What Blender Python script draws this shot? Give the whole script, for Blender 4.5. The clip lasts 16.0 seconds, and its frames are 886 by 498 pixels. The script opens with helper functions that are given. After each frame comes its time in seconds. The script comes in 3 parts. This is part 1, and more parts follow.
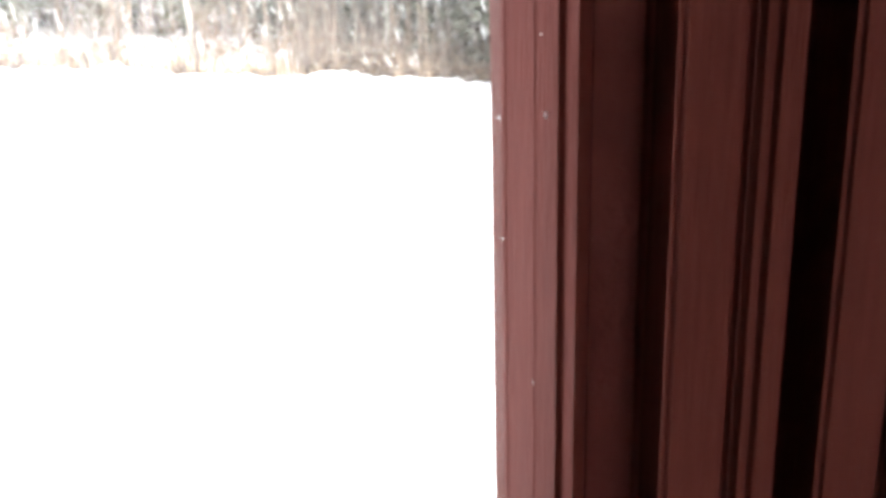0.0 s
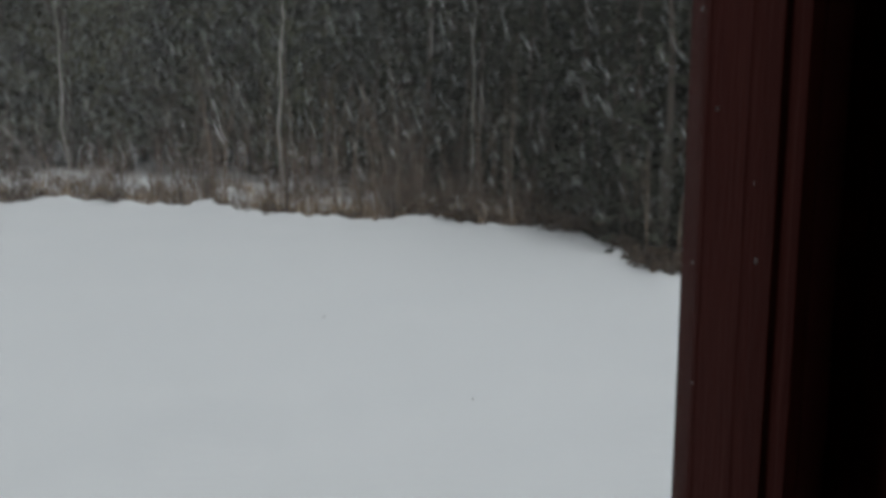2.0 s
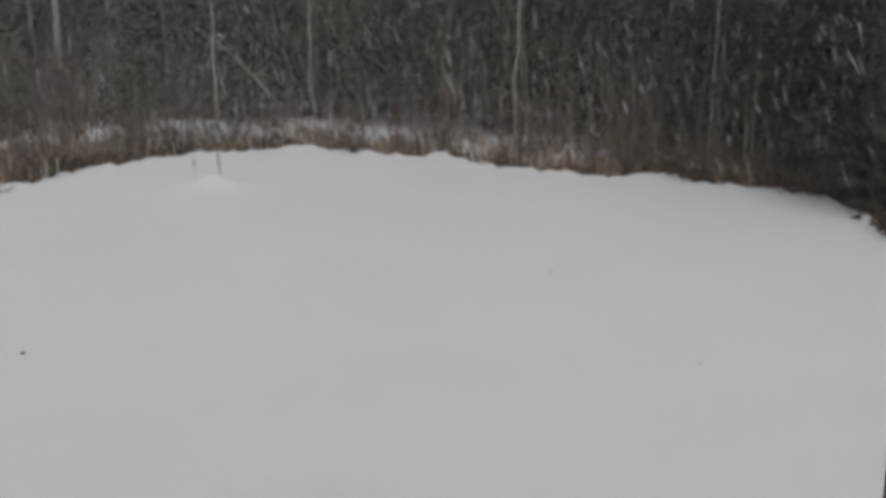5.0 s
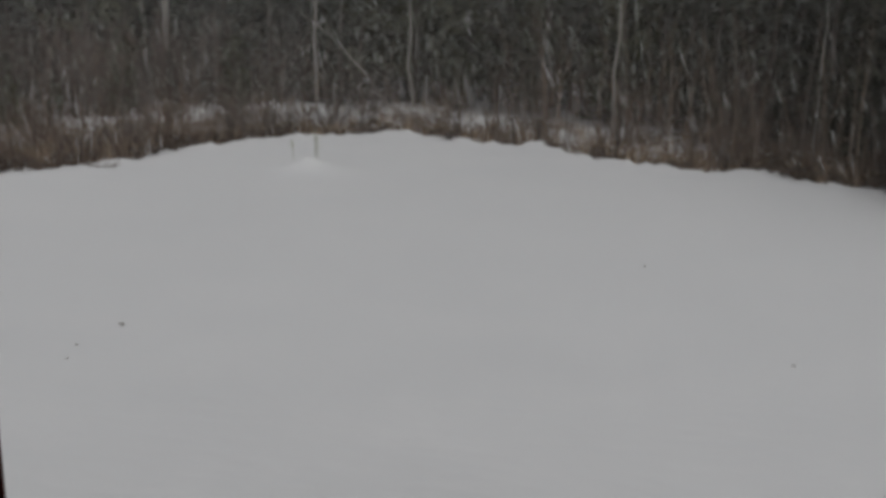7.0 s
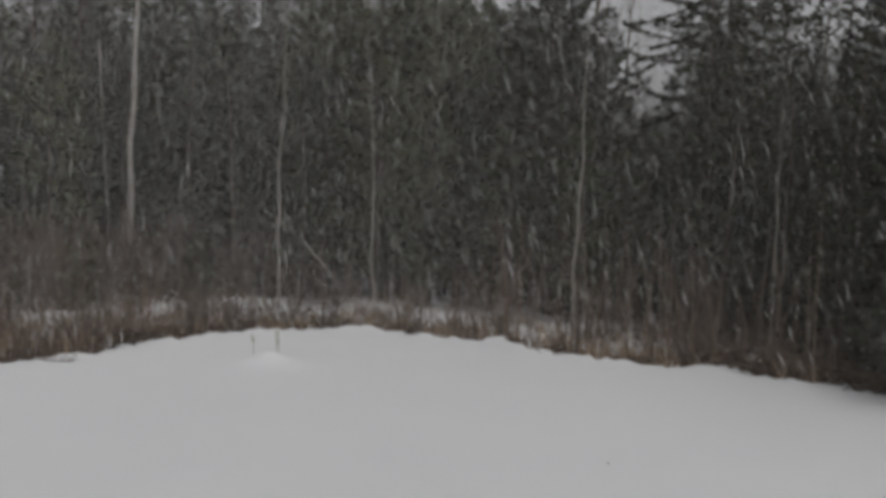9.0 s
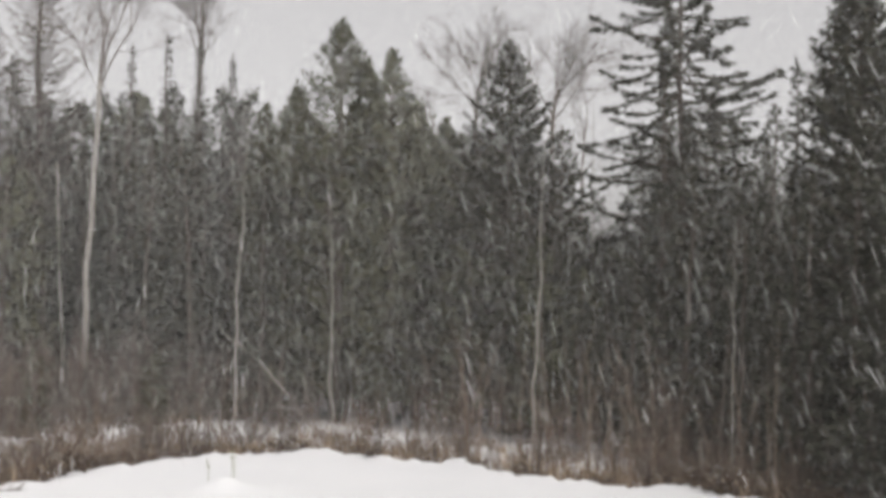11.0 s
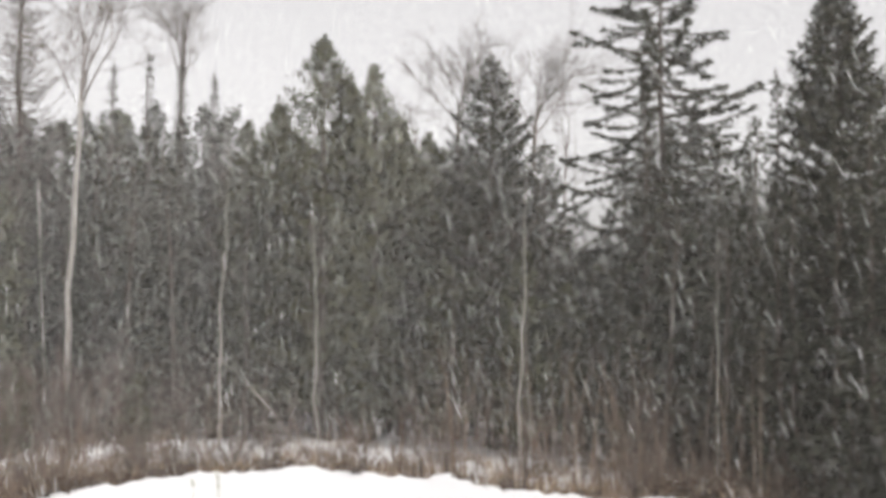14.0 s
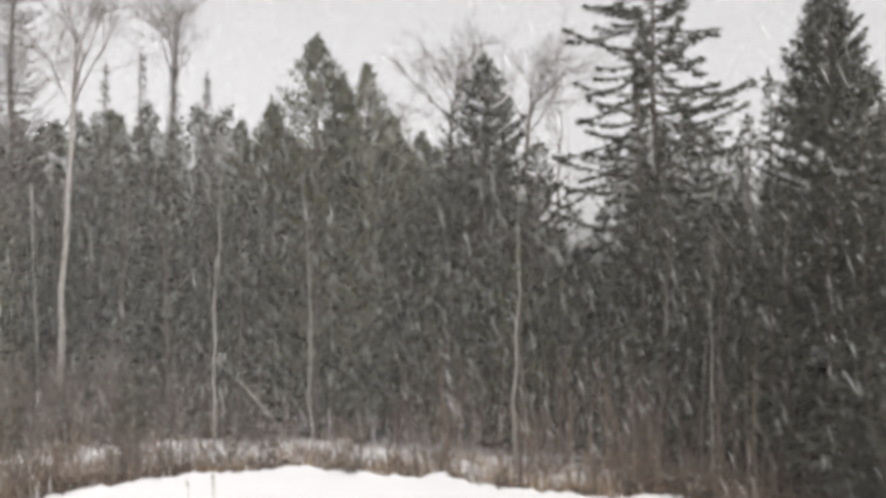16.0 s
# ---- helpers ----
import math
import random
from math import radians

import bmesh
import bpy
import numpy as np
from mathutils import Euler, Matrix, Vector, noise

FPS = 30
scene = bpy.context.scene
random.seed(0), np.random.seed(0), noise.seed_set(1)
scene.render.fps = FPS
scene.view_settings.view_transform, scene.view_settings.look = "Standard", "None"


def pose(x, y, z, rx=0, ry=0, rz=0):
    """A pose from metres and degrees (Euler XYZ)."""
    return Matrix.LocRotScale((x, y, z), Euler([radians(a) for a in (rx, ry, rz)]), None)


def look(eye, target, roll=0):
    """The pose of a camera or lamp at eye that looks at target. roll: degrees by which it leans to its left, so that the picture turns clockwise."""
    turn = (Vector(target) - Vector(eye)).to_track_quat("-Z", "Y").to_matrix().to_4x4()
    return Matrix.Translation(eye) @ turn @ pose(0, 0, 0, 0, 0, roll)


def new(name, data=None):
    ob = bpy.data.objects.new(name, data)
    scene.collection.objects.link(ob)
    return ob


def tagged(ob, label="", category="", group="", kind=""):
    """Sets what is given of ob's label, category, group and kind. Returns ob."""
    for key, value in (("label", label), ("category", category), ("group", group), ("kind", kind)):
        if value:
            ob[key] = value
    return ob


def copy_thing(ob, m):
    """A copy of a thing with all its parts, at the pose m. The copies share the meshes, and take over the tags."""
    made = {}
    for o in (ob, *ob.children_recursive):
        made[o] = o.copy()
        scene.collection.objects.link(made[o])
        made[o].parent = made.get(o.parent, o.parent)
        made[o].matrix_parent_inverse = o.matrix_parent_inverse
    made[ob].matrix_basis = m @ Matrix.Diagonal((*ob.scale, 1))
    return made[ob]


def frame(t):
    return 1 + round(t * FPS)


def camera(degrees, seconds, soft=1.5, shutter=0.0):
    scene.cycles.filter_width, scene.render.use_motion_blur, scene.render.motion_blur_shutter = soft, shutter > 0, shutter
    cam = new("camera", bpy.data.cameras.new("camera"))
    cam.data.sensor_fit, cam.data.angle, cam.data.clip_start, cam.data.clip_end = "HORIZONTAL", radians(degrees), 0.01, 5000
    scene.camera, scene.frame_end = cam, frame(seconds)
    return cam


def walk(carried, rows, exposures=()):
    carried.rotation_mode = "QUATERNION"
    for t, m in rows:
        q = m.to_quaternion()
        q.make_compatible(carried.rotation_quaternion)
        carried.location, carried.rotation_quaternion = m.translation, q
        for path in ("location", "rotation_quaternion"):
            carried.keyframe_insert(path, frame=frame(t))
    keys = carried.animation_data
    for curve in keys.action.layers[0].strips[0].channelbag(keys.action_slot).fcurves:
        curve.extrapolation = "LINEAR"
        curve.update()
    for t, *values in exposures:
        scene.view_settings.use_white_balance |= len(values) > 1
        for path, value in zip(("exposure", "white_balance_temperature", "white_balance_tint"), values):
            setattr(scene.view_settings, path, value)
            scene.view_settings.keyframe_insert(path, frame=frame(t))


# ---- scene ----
cam = camera(44.55, 16.0, soft=4.3)
EYE_Z = 4.3
# seconds, eye's x, then the view's turn to the left, its tilt up and its roll in degrees
VIEWS = [
    (0, 0.1437, -13.81, -18.62, -1.53),
    (0.5, 0.1278, -11.83, -15.36, -0.98),
    (1, 0.1156, -12.50, -13.00, 0.02),
    (1.5, 0.0914, -10.08, -12.01, -1.73),
    (2, 0.0429, -9.82, -10.90, 0.01),
    (2.5, -0.0112, -12.74, -10.61, -0.15),
    (3, -0.0287, -10.72, -10.77, -0.97),
    (3.5, 0.0107, -5.96, -11.43, -0.08),
    (4, 0.0481, -1.82, -11.87, -0.04),
    (4.5, 0.0590, 1.06, -12.58, 0.03),
    (4.7, 0.0625, 1.78, -12.85, -0.15),
    (6.8, 0.0745, 6.99, -14.70, 0.68),
    (7, 0.0750, 7.66, -13.88, 0.73),
    (7.2, 0.0700, 8.25, -12.92, 0.66),
    (7.5, 0.0556, 9.07, -11.40, 0.47),
    (8, 0.0567, 8.76, -8.62, 0.76),
    (8.5, 0.0606, 7.60, -6.02, 0.45),
    (9, 0.060, 5.74, -3.54, 1.16),
    (9.5, 0.060, 4.70, -1.80, 0.95),
    (10, 0.060, 4.03, 0.33, 1.65),
    (10.2, 0.060, 3.93, 1.10, 1.41),
    (12.3, 0.060, 3.50, 3.79, 0.40),
    (12.5, 0.060, 3.38, 3.94, 0.35),
    (13, 0.060, 2.99, 3.60, 0.18),
    (13.5, 0.060, 2.94, 3.63, 0.18),
    (14, 0.060, 2.81, 3.65, 0.02),
    (14.5, 0.060, 2.77, 3.88, 0.03),
    (15, 0.060, 2.71, 3.80, -0.21),
    (15.5, 0.060, 2.63, 3.76, -0.61),
    (16, 0.060, 2.48, 3.58, -0.33),
]


def view(x, yaw, pitch, roll):
    y, p = radians(yaw), radians(pitch)
    eye = Vector((x, 0.0, EYE_Z))
    way = Vector((-math.sin(y) * math.cos(p), math.cos(y) * math.cos(p), math.sin(p)))
    return look(eye, eye + way, roll)


EXPOSURES = [
    (0.0, 3.66, 6350, 9), (0.2, 1.68, 6100, 6), (0.5, 0.46, 5980, 2), (1.0, 0.08, 5980, 2), (1.5, -0.08, 6030, 3), (2.0, -0.20, 6150, 5), (2.5, -0.32, 6300, 8), (3.5, -0.32, 6500, 10),
    (4.7, -0.20, 6500, 10), (7.0, -0.55, 6500, 10), (8.5, -0.45, 6500, 10), (9.5, -0.14, 6550, 11), (10.2, 0.24, 6660, 12), (12.5, 1.22, 6700, 12), (14.5, 1.07, 6690, 12), (16.0, 1.00, 6690, 12)]
walk(cam, [(t, view(x, a, b, c)) for t, x, a, b, c in VIEWS], EXPOSURES)

# ---- daylight: overcast, snow falling ----
world = bpy.data.worlds.new("overcast_sky")
scene.world = world
world.use_nodes = True
wn, wl = world.node_tree.nodes, world.node_tree.links
sky = wn.new("ShaderNodeTexSky")
sky.sky_type, sky.sun_disc, sky.sun_elevation, sky.sun_rotation = "NISHITA", False, radians(53), radians(150)
sky.dust_density, sky.air_density = 4.0, 1.0
grey = wn.new("ShaderNodeHueSaturation")
grey.inputs["Saturation"].default_value = 0.08
wl.new(sky.outputs[0], grey.inputs["Color"])
wl.new(grey.outputs[0], wn["Background"].inputs["Color"])
wn["Background"].inputs["Strength"].default_value = 0.112
sun = new("sun", bpy.data.lights.new("sun", "SUN"))
sun.data.energy, sun.data.angle, sun.data.color = 0.35, radians(60), (1.0, 0.98, 0.95)
sun.matrix_world = look((0, 0, 20), (-0.30 * 15, 0.52 * 15, 20 - 0.80 * 15))


# ---- materials ----
def mat(name, ramp, scale=8.0, rough=0.8, bump=0.0, bump_scale=40.0, bump_depth=0.02, island=0.0, spec=0.3, stretch=(1, 1, 1), fine=0.5, objvar=0.0):
    """Base colour from noise at two scales through a colour ramp; island: share that each piece's own random value adds."""
    m = bpy.data.materials.new(name)
    m.use_nodes = True
    n, l = m.node_tree.nodes, m.node_tree.links
    b = n["Principled BSDF"]
    b.inputs["Roughness"].default_value = rough
    b.inputs["Specular IOR Level"].default_value = spec
    tc = n.new("ShaderNodeTexCoord")
    mp = n.new("ShaderNodeMapping")
    mp.inputs["Scale"].default_value = stretch
    l.new(tc.outputs["Object"], mp.inputs["Vector"])
    n1, n2 = n.new("ShaderNodeTexNoise"), n.new("ShaderNodeTexNoise")
    n1.inputs["Scale"].default_value, n2.inputs["Scale"].default_value = scale, scale * 7.3
    n1.inputs["Detail"].default_value, n2.inputs["Detail"].default_value = 4.0, 6.0
    for q in (n1, n2):
        l.new(mp.outputs[0], q.inputs["Vector"])
    mx = n.new("ShaderNodeMix")
    mx.inputs[0].default_value = fine
    l.new(n1.outputs["Fac"], mx.inputs[2])
    l.new(n2.outputs["Fac"], mx.inputs[3])
    fac = mx.outputs[0]
    for share, node, out in ((island, "ShaderNodeNewGeometry", "Random Per Island"), (objvar, "ShaderNodeObjectInfo", "Random")):
        if share > 0:
            g, m2 = n.new(node), n.new("ShaderNodeMix")
            m2.inputs[0].default_value = share
            l.new(fac, m2.inputs[2])
            l.new(g.outputs[out], m2.inputs[3])
            fac = m2.outputs[0]
    r = n.new("ShaderNodeValToRGB")
    while len(r.color_ramp.elements) < len(ramp):
        r.color_ramp.elements.new(0.5)
    for e, (p, c) in zip(r.color_ramp.elements, ramp):
        e.position, e.color = p, (*c, 1)
    l.new(fac, r.inputs[0])
    l.new(r.outputs[0], b.inputs["Base Color"])
    if bump > 0:
        n3, bp = n.new("ShaderNodeTexNoise"), n.new("ShaderNodeBump")
        n3.inputs["Scale"].default_value, n3.inputs["Detail"].default_value = bump_scale, 8.0
        l.new(mp.outputs[0], n3.inputs["Vector"])
        bp.inputs["Strength"].default_value, bp.inputs["Distance"].default_value = bump, bump_depth
        l.new(n3.outputs["Fac"], bp.inputs["Height"])
        l.new(bp.outputs[0], b.inputs["Normal"])
    return m


SNOW = mat("snow", [(0.3, (0.78, 0.79, 0.80)), (0.7, (0.86, 0.865, 0.87))], 0.5, 0.75, 0.42, 4.2, bump_depth=0.045, spec=0.15, stretch=(0.7, 1.4, 1))
FLAKE = mat("falling_snow", [(0.0, (0.85, 0.86, 0.87)), (1.0, (0.9, 0.9, 0.9))], 20, 0.7)
SPRUCE = mat("spruce_needles", [(0.28, (0.050, 0.053, 0.037)), (0.5, (0.067, 0.070, 0.051)), (0.75, (0.087, 0.088, 0.066)), (0.98, (0.103, 0.102, 0.080))], 0.5, 0.75, island=0.5, objvar=0.32)
CEDAR = mat("cedar_scales", [(0.28, (0.064, 0.068, 0.040)), (0.5, (0.085, 0.089, 0.054)), (0.75, (0.108, 0.109, 0.070)), (0.98, (0.125, 0.124, 0.085))], 0.5, 0.75, island=0.5, objvar=0.32)
BARK = mat("grey_brown_bark", [(0.3, (0.07, 0.055, 0.045)), (0.7, (0.17, 0.145, 0.125))], 6, 0.9, 0.6, 30, stretch=(1, 1, 0.25))
BIRCH = mat("birch_bark", [(0.33, (0.09, 0.08, 0.07)), (0.44, (0.28, 0.26, 0.235)), (0.75, (0.46, 0.43, 0.39))], 4.0, 0.7, 0.3, 20, stretch=(0.4, 0.4, 1.4))
TWIG = mat("bare_twigs", [(0.3, (0.105, 0.088, 0.077)), (0.7, (0.195, 0.166, 0.148))], 3, 0.9, island=0.5)
PALE_TWIG = mat("pale_bare_twigs", [(0.3, (0.13, 0.11, 0.098)), (0.7, (0.24, 0.21, 0.19))], 3, 0.9, island=0.5)
GRASS = mat("dry_grass", [(0.25, (0.13, 0.09, 0.06)), (0.5, (0.34, 0.25, 0.17)), (0.8, (0.60, 0.48, 0.35))], 0.4, 0.85, island=0.6)
SHRUB = mat("brown_shrub_twigs", [(0.2, (0.075, 0.054, 0.042)), (0.5, (0.165, 0.121, 0.092)), (0.85, (0.31, 0.237, 0.178))], 0.4, 0.85, island=0.6)
THICKET_BARK = mat("dark_thicket_twigs", [(0.2, (0.075, 0.057, 0.048)), (0.5, (0.145, 0.112, 0.094)), (0.85, (0.24, 0.19, 0.158))], 0.4, 0.9, island=0.6)
WITHERED = mat("withered_fronds", [(0.2, (0.040, 0.030, 0.022)), (0.5, (0.085, 0.062, 0.044)), (0.85, (0.17, 0.125, 0.085))], 0.8, 0.9, island=0.6)
REDWOOD = mat("red_painted_wood", [(0.3, (0.094, 0.0265, 0.0225)), (0.7, (0.130, 0.0385, 0.032))], 5, 0.8, 0.2, 60, spec=0.04, stretch=(3, 3, 0.35))
PLASTER = mat("beige_wall_paint", [(0.3, (0.44, 0.40, 0.35)), (0.7, (0.52, 0.48, 0.42))], 2, 0.85, 0.15, 60)
FLOORWOOD = mat("floor_boards_brown", [(0.3, (0.34, 0.25, 0.16)), (0.7, (0.48, 0.37, 0.25))], 3, 0.5, 0.2, 30, stretch=(4, 0.4, 1))
LOGWOOD = mat("orange_brown_log", [(0.3, (0.16, 0.075, 0.035)), (0.7, (0.36, 0.19, 0.09))], 6, 0.85, 0.4, 30)
DEADLEAF = mat("dead_leaf", [(0.3, (0.05, 0.04, 0.03)), (0.7, (0.12, 0.09, 0.06))], 30, 0.8)
WEED = mat("green_yellow_weed", [(0.3, (0.21, 0.24, 0.11)), (0.7, (0.34, 0.36, 0.20))], 12, 0.8)
SIDING = mat("red_siding_paint", [(0.3, (0.17, 0.04, 0.032)), (0.7, (0.23, 0.062, 0.05))], 3, 0.7, 0.3, 30)

SCREEN = bpy.data.materials.new("insect_screen_mesh")
SCREEN.use_nodes = True
sn, sl = SCREEN.node_tree.nodes, SCREEN.node_tree.links
thru, dif, trl, mixa, mixb = (sn.new("ShaderNode" + k) for k in ("BsdfTransparent", "BsdfDiffuse", "BsdfTranslucent", "MixShader", "MixShader"))
dif.inputs["Color"].default_value = trl.inputs["Color"].default_value = (0.42, 0.41, 0.40, 1)
mixa.inputs[0].default_value = 0.5
sl.new(dif.outputs[0], mixa.inputs[1])
sl.new(trl.outputs[0], mixa.inputs[2])
mixb.inputs[0].default_value = 0.16
sl.new(thru.outputs[0], mixb.inputs[1])
sl.new(mixa.outputs[0], mixb.inputs[2])
sl.new(mixb.outputs[0], sn["Material Output"].inputs["Surface"])


# ---- mesh helpers ----
def mesh_of(name, verts, faces, material, smooth=False):
    me = bpy.data.meshes.new(name)
    me.from_pydata(np.asarray(verts, dtype=float).tolist(), [], faces if isinstance(faces, list) else faces.tolist())
    me.materials.append(material)
    if smooth:
        me.polygons.foreach_set("use_smooth", [True] * len(me.polygons))
    me.update()
    return me


def piece(name, me, parent=None, label=""):
    ob = new(name, me)
    ob.parent = parent
    return tagged(ob, label)


def box_mesh(name, lo, hi, material, bevel=0.004):
    bm = bmesh.new()
    bmesh.ops.create_cube(bm, size=1.0)
    lo, hi = Vector(lo), Vector(hi)
    for v in bm.verts:
        v.co = Vector(((v.co[i] + 0.5) * (hi[i] - lo[i]) + lo[i] for i in range(3)))
    if bevel:
        bmesh.ops.bevel(bm, geom=bm.edges[:], offset=bevel, segments=2, affect="EDGES")
    me = bpy.data.meshes.new(name)
    bm.to_mesh(me)
    bm.free()
    me.materials.append(material)
    return me


class Tubes:
    """Tapered tubes along polylines, gathered in one mesh."""

    def __init__(self, sides=5):
        self.v, self.f, self.sides = [], [], sides

    def add(self, pts, radii, sides=None):
        k = sides or self.sides
        base = len(self.v)
        pts = [Vector(p) for p in pts]
        for i, (p, r) in enumerate(zip(pts, radii)):
            d = (pts[min(i + 1, len(pts) - 1)] - pts[max(i - 1, 0)]).normalized()
            a = d.orthogonal().normalized() if abs(d.z) < 0.9 else Vector((1, 0, 0)).cross(d).normalized()
            b = d.cross(a)
            for j in range(k):
                t = 2 * math.pi * j / k
                self.v.append(p + (a * math.cos(t) + b * math.sin(t)) * r)
        for i in range(len(pts) - 1):
            for j in range(k):
                q = base + i * k
                self.f.append((q + j, q + (j + 1) % k, q + k + (j + 1) % k, q + k + j))
        self.f.append(tuple(base + (len(pts) - 1) * k + j for j in range(k)))

    def mesh(self, name, material):
        return mesh_of(name, [tuple(p) for p in self.v], self.f, material, True)


def sprays(p, d, side, length, width):
    """Diamond-shaped sprays of needles: arrays of base, direction, side vector, length, width."""
    n = len(p)
    d = d / np.linalg.norm(d, axis=1, keepdims=True)
    side = side - (side * d).sum(1, keepdims=True) * d
    side /= np.linalg.norm(side, axis=1, keepdims=True) + 1e-9
    mid = p + d * (length * 0.45)[:, None]
    v = np.stack([p, mid + side * (width / 2)[:, None], p + d * length[:, None], mid - side * (width / 2)[:, None]], 1).reshape(-1, 3)
    return v, np.arange(4 * n).reshape(n, 4)


def crown_mesh(name, P, D, S, L, W, material):
    """Sprays of needles as one mesh; each spray's shading leans towards the outside of the crown, as a clump of fine needles does."""
    p, d, side, ln, wd = (np.concatenate(x) for x in (P, D, S, L, W))
    out = p * np.array([1.0, 1.0, 0.0])
    out = out / (np.linalg.norm(out, axis=1, keepdims=True) + 0.05) + np.array([0, 0, 0.45])
    d1 = d / np.linalg.norm(d, axis=1, keepdims=True)
    s1 = side - (side * d1).sum(1, keepdims=True) * d1
    nrm = np.cross(s1, d1)
    flip = np.sign((nrm * out).sum(1, keepdims=True) + 1e-9)
    v, f = sprays(p, d, side * flip, ln, wd)
    nrm = flip * nrm / (np.linalg.norm(nrm, axis=1, keepdims=True) + 1e-9)
    nrm = 0.45 * nrm + out / np.linalg.norm(out, axis=1, keepdims=True)
    nrm /= np.linalg.norm(nrm, axis=1, keepdims=True)
    me = mesh_of(name, v, f, material, True)
    me.normals_split_custom_set_from_vertices(np.repeat(nrm, 4, axis=0).tolist())
    return me


def conifer(name, height, radius, seed, leaf, low=0.04, step=0.22, per=6, dense=1.0, power=0.85, upturn=0.0, spray=0.24, bough=1.0, label="", category="tree", bark=None, gappy=0.0, blunt=0.0, ragged=0.0, sag=0.22, slim=1.0):
    """A trunk, limbs in whorls and sprays of needles along them. power shapes the outline, gappy leaves limbs out."""
    rng = np.random.default_rng(seed)
    root = new(name)
    wob = [(rng.normal(0, 0.05), rng.normal(0, 0.05)) for _ in range(7)]
    trunk = Tubes(7)
    pts = [(wob[i][0] * (i > 0), wob[i][1] * (i > 0), height * i / 6 - (0.25 if i == 0 else 0)) for i in range(7)]
    r0 = 0.011 * height + 0.02
    trunk.add(pts, [r0 * (1 - 0.93 * i / 6) for i in range(7)])
    limbs, P, D, S, L, W = Tubes(3), [], [], [], [], []
    z = height * low
    while z < height * 0.985:
        u = z / height
        reach = radius * (max(0.0, 1 - u) ** power * (1 - blunt) + blunt * math.sqrt(max(0.0, 1 - u * u)))
        reach *= 0.8 + 0.2 * min(1, (u - low) / 0.12 + 0.3)
        turn = rng.uniform(0, 6.28)
        for k in range(per):
            if rng.random() < gappy:
                continue
            a = turn + 6.283 * k / per + rng.normal(0, 0.25)
            ln = max(0.12, reach * rng.uniform(0.62 - ragged, 1.15))
            rise = (0.75 * u - 0.32) + upturn + rng.normal(0, 0.10 + 0.2 * ragged)
            h = np.array([math.cos(a), math.sin(a), 0.0])
            s = np.linspace(0, 1, 5)
            line = h[None] * (s * ln)[:, None]
            line[:, 2] = z + rng.normal(0, 0.05) + ln * (rise * s - sag * s * (1 - s) * 2 + 0.55 * sag * s ** 3)
            if rng.random() < bough:
                limbs.add(line, [0.010 + 0.012 * ln * (1 - q) for q in s])
            n = max(5, int(ln * 19 * dense))
            q = np.sqrt(rng.uniform(0.03, 1.0, n))
            base = np.stack([np.interp(q, s, line[:, c]) for c in range(3)], 1)
            base[:, 2] += rng.normal(0, 0.03, n)
            sd = np.array([-h[1], h[0], 0.0])
            sg = rng.choice([-1, 1], n)
            d = h[None] * rng.uniform(0.4, 1.1, n)[:, None] + sd[None] * (sg * rng.uniform(0.2, 1.0, n))[:, None]
            d[:, 2] += rng.normal(-0.12 + upturn * 0.5, 0.28, n)
            P.append(base), D.append(d)
            S.append(np.stack([rng.normal(0, 0.5, n) - d[:, 1], rng.normal(0, 0.5, n) + d[:, 0], rng.normal(0, 0.7, n)], 1))
            L.append(spray * rng.uniform(0.55, 1.25, n) * (0.55 + 0.45 * min(1, ln / 1.2)))
            W.append(slim * spray * rng.uniform(0.22, 0.42, n))
        z += step * rng.uniform(0.7, 1.3) * (1.15 - 0.5 * u)
    # leader
    n = 26
    q = rng.uniform(0, 1, n)
    P.append(np.stack([0 * q, 0 * q, height * (0.94 + 0.06 * q)], 1))
    D.append(np.stack([rng.normal(0, 0.6, n), rng.normal(0, 0.6, n), rng.uniform(0.5, 1.2, n)], 1))
    S.append(rng.normal(0, 1, (n, 3))), L.append(spray * 0.6 * rng.uniform(0.5, 1, n)), W.append(spray * 0.25 * rng.uniform(0.7, 1.2, n))
    piece("trunk", trunk.mesh("trunk", bark or BARK), root)
    tagged(piece("limbs", limbs.mesh("limbs", bark or BARK), root), kind="stuff")
    tagged(piece("crown", crown_mesh("crown", P, D, S, L, W, leaf), root), kind="stuff")
    return tagged(root, label, category)


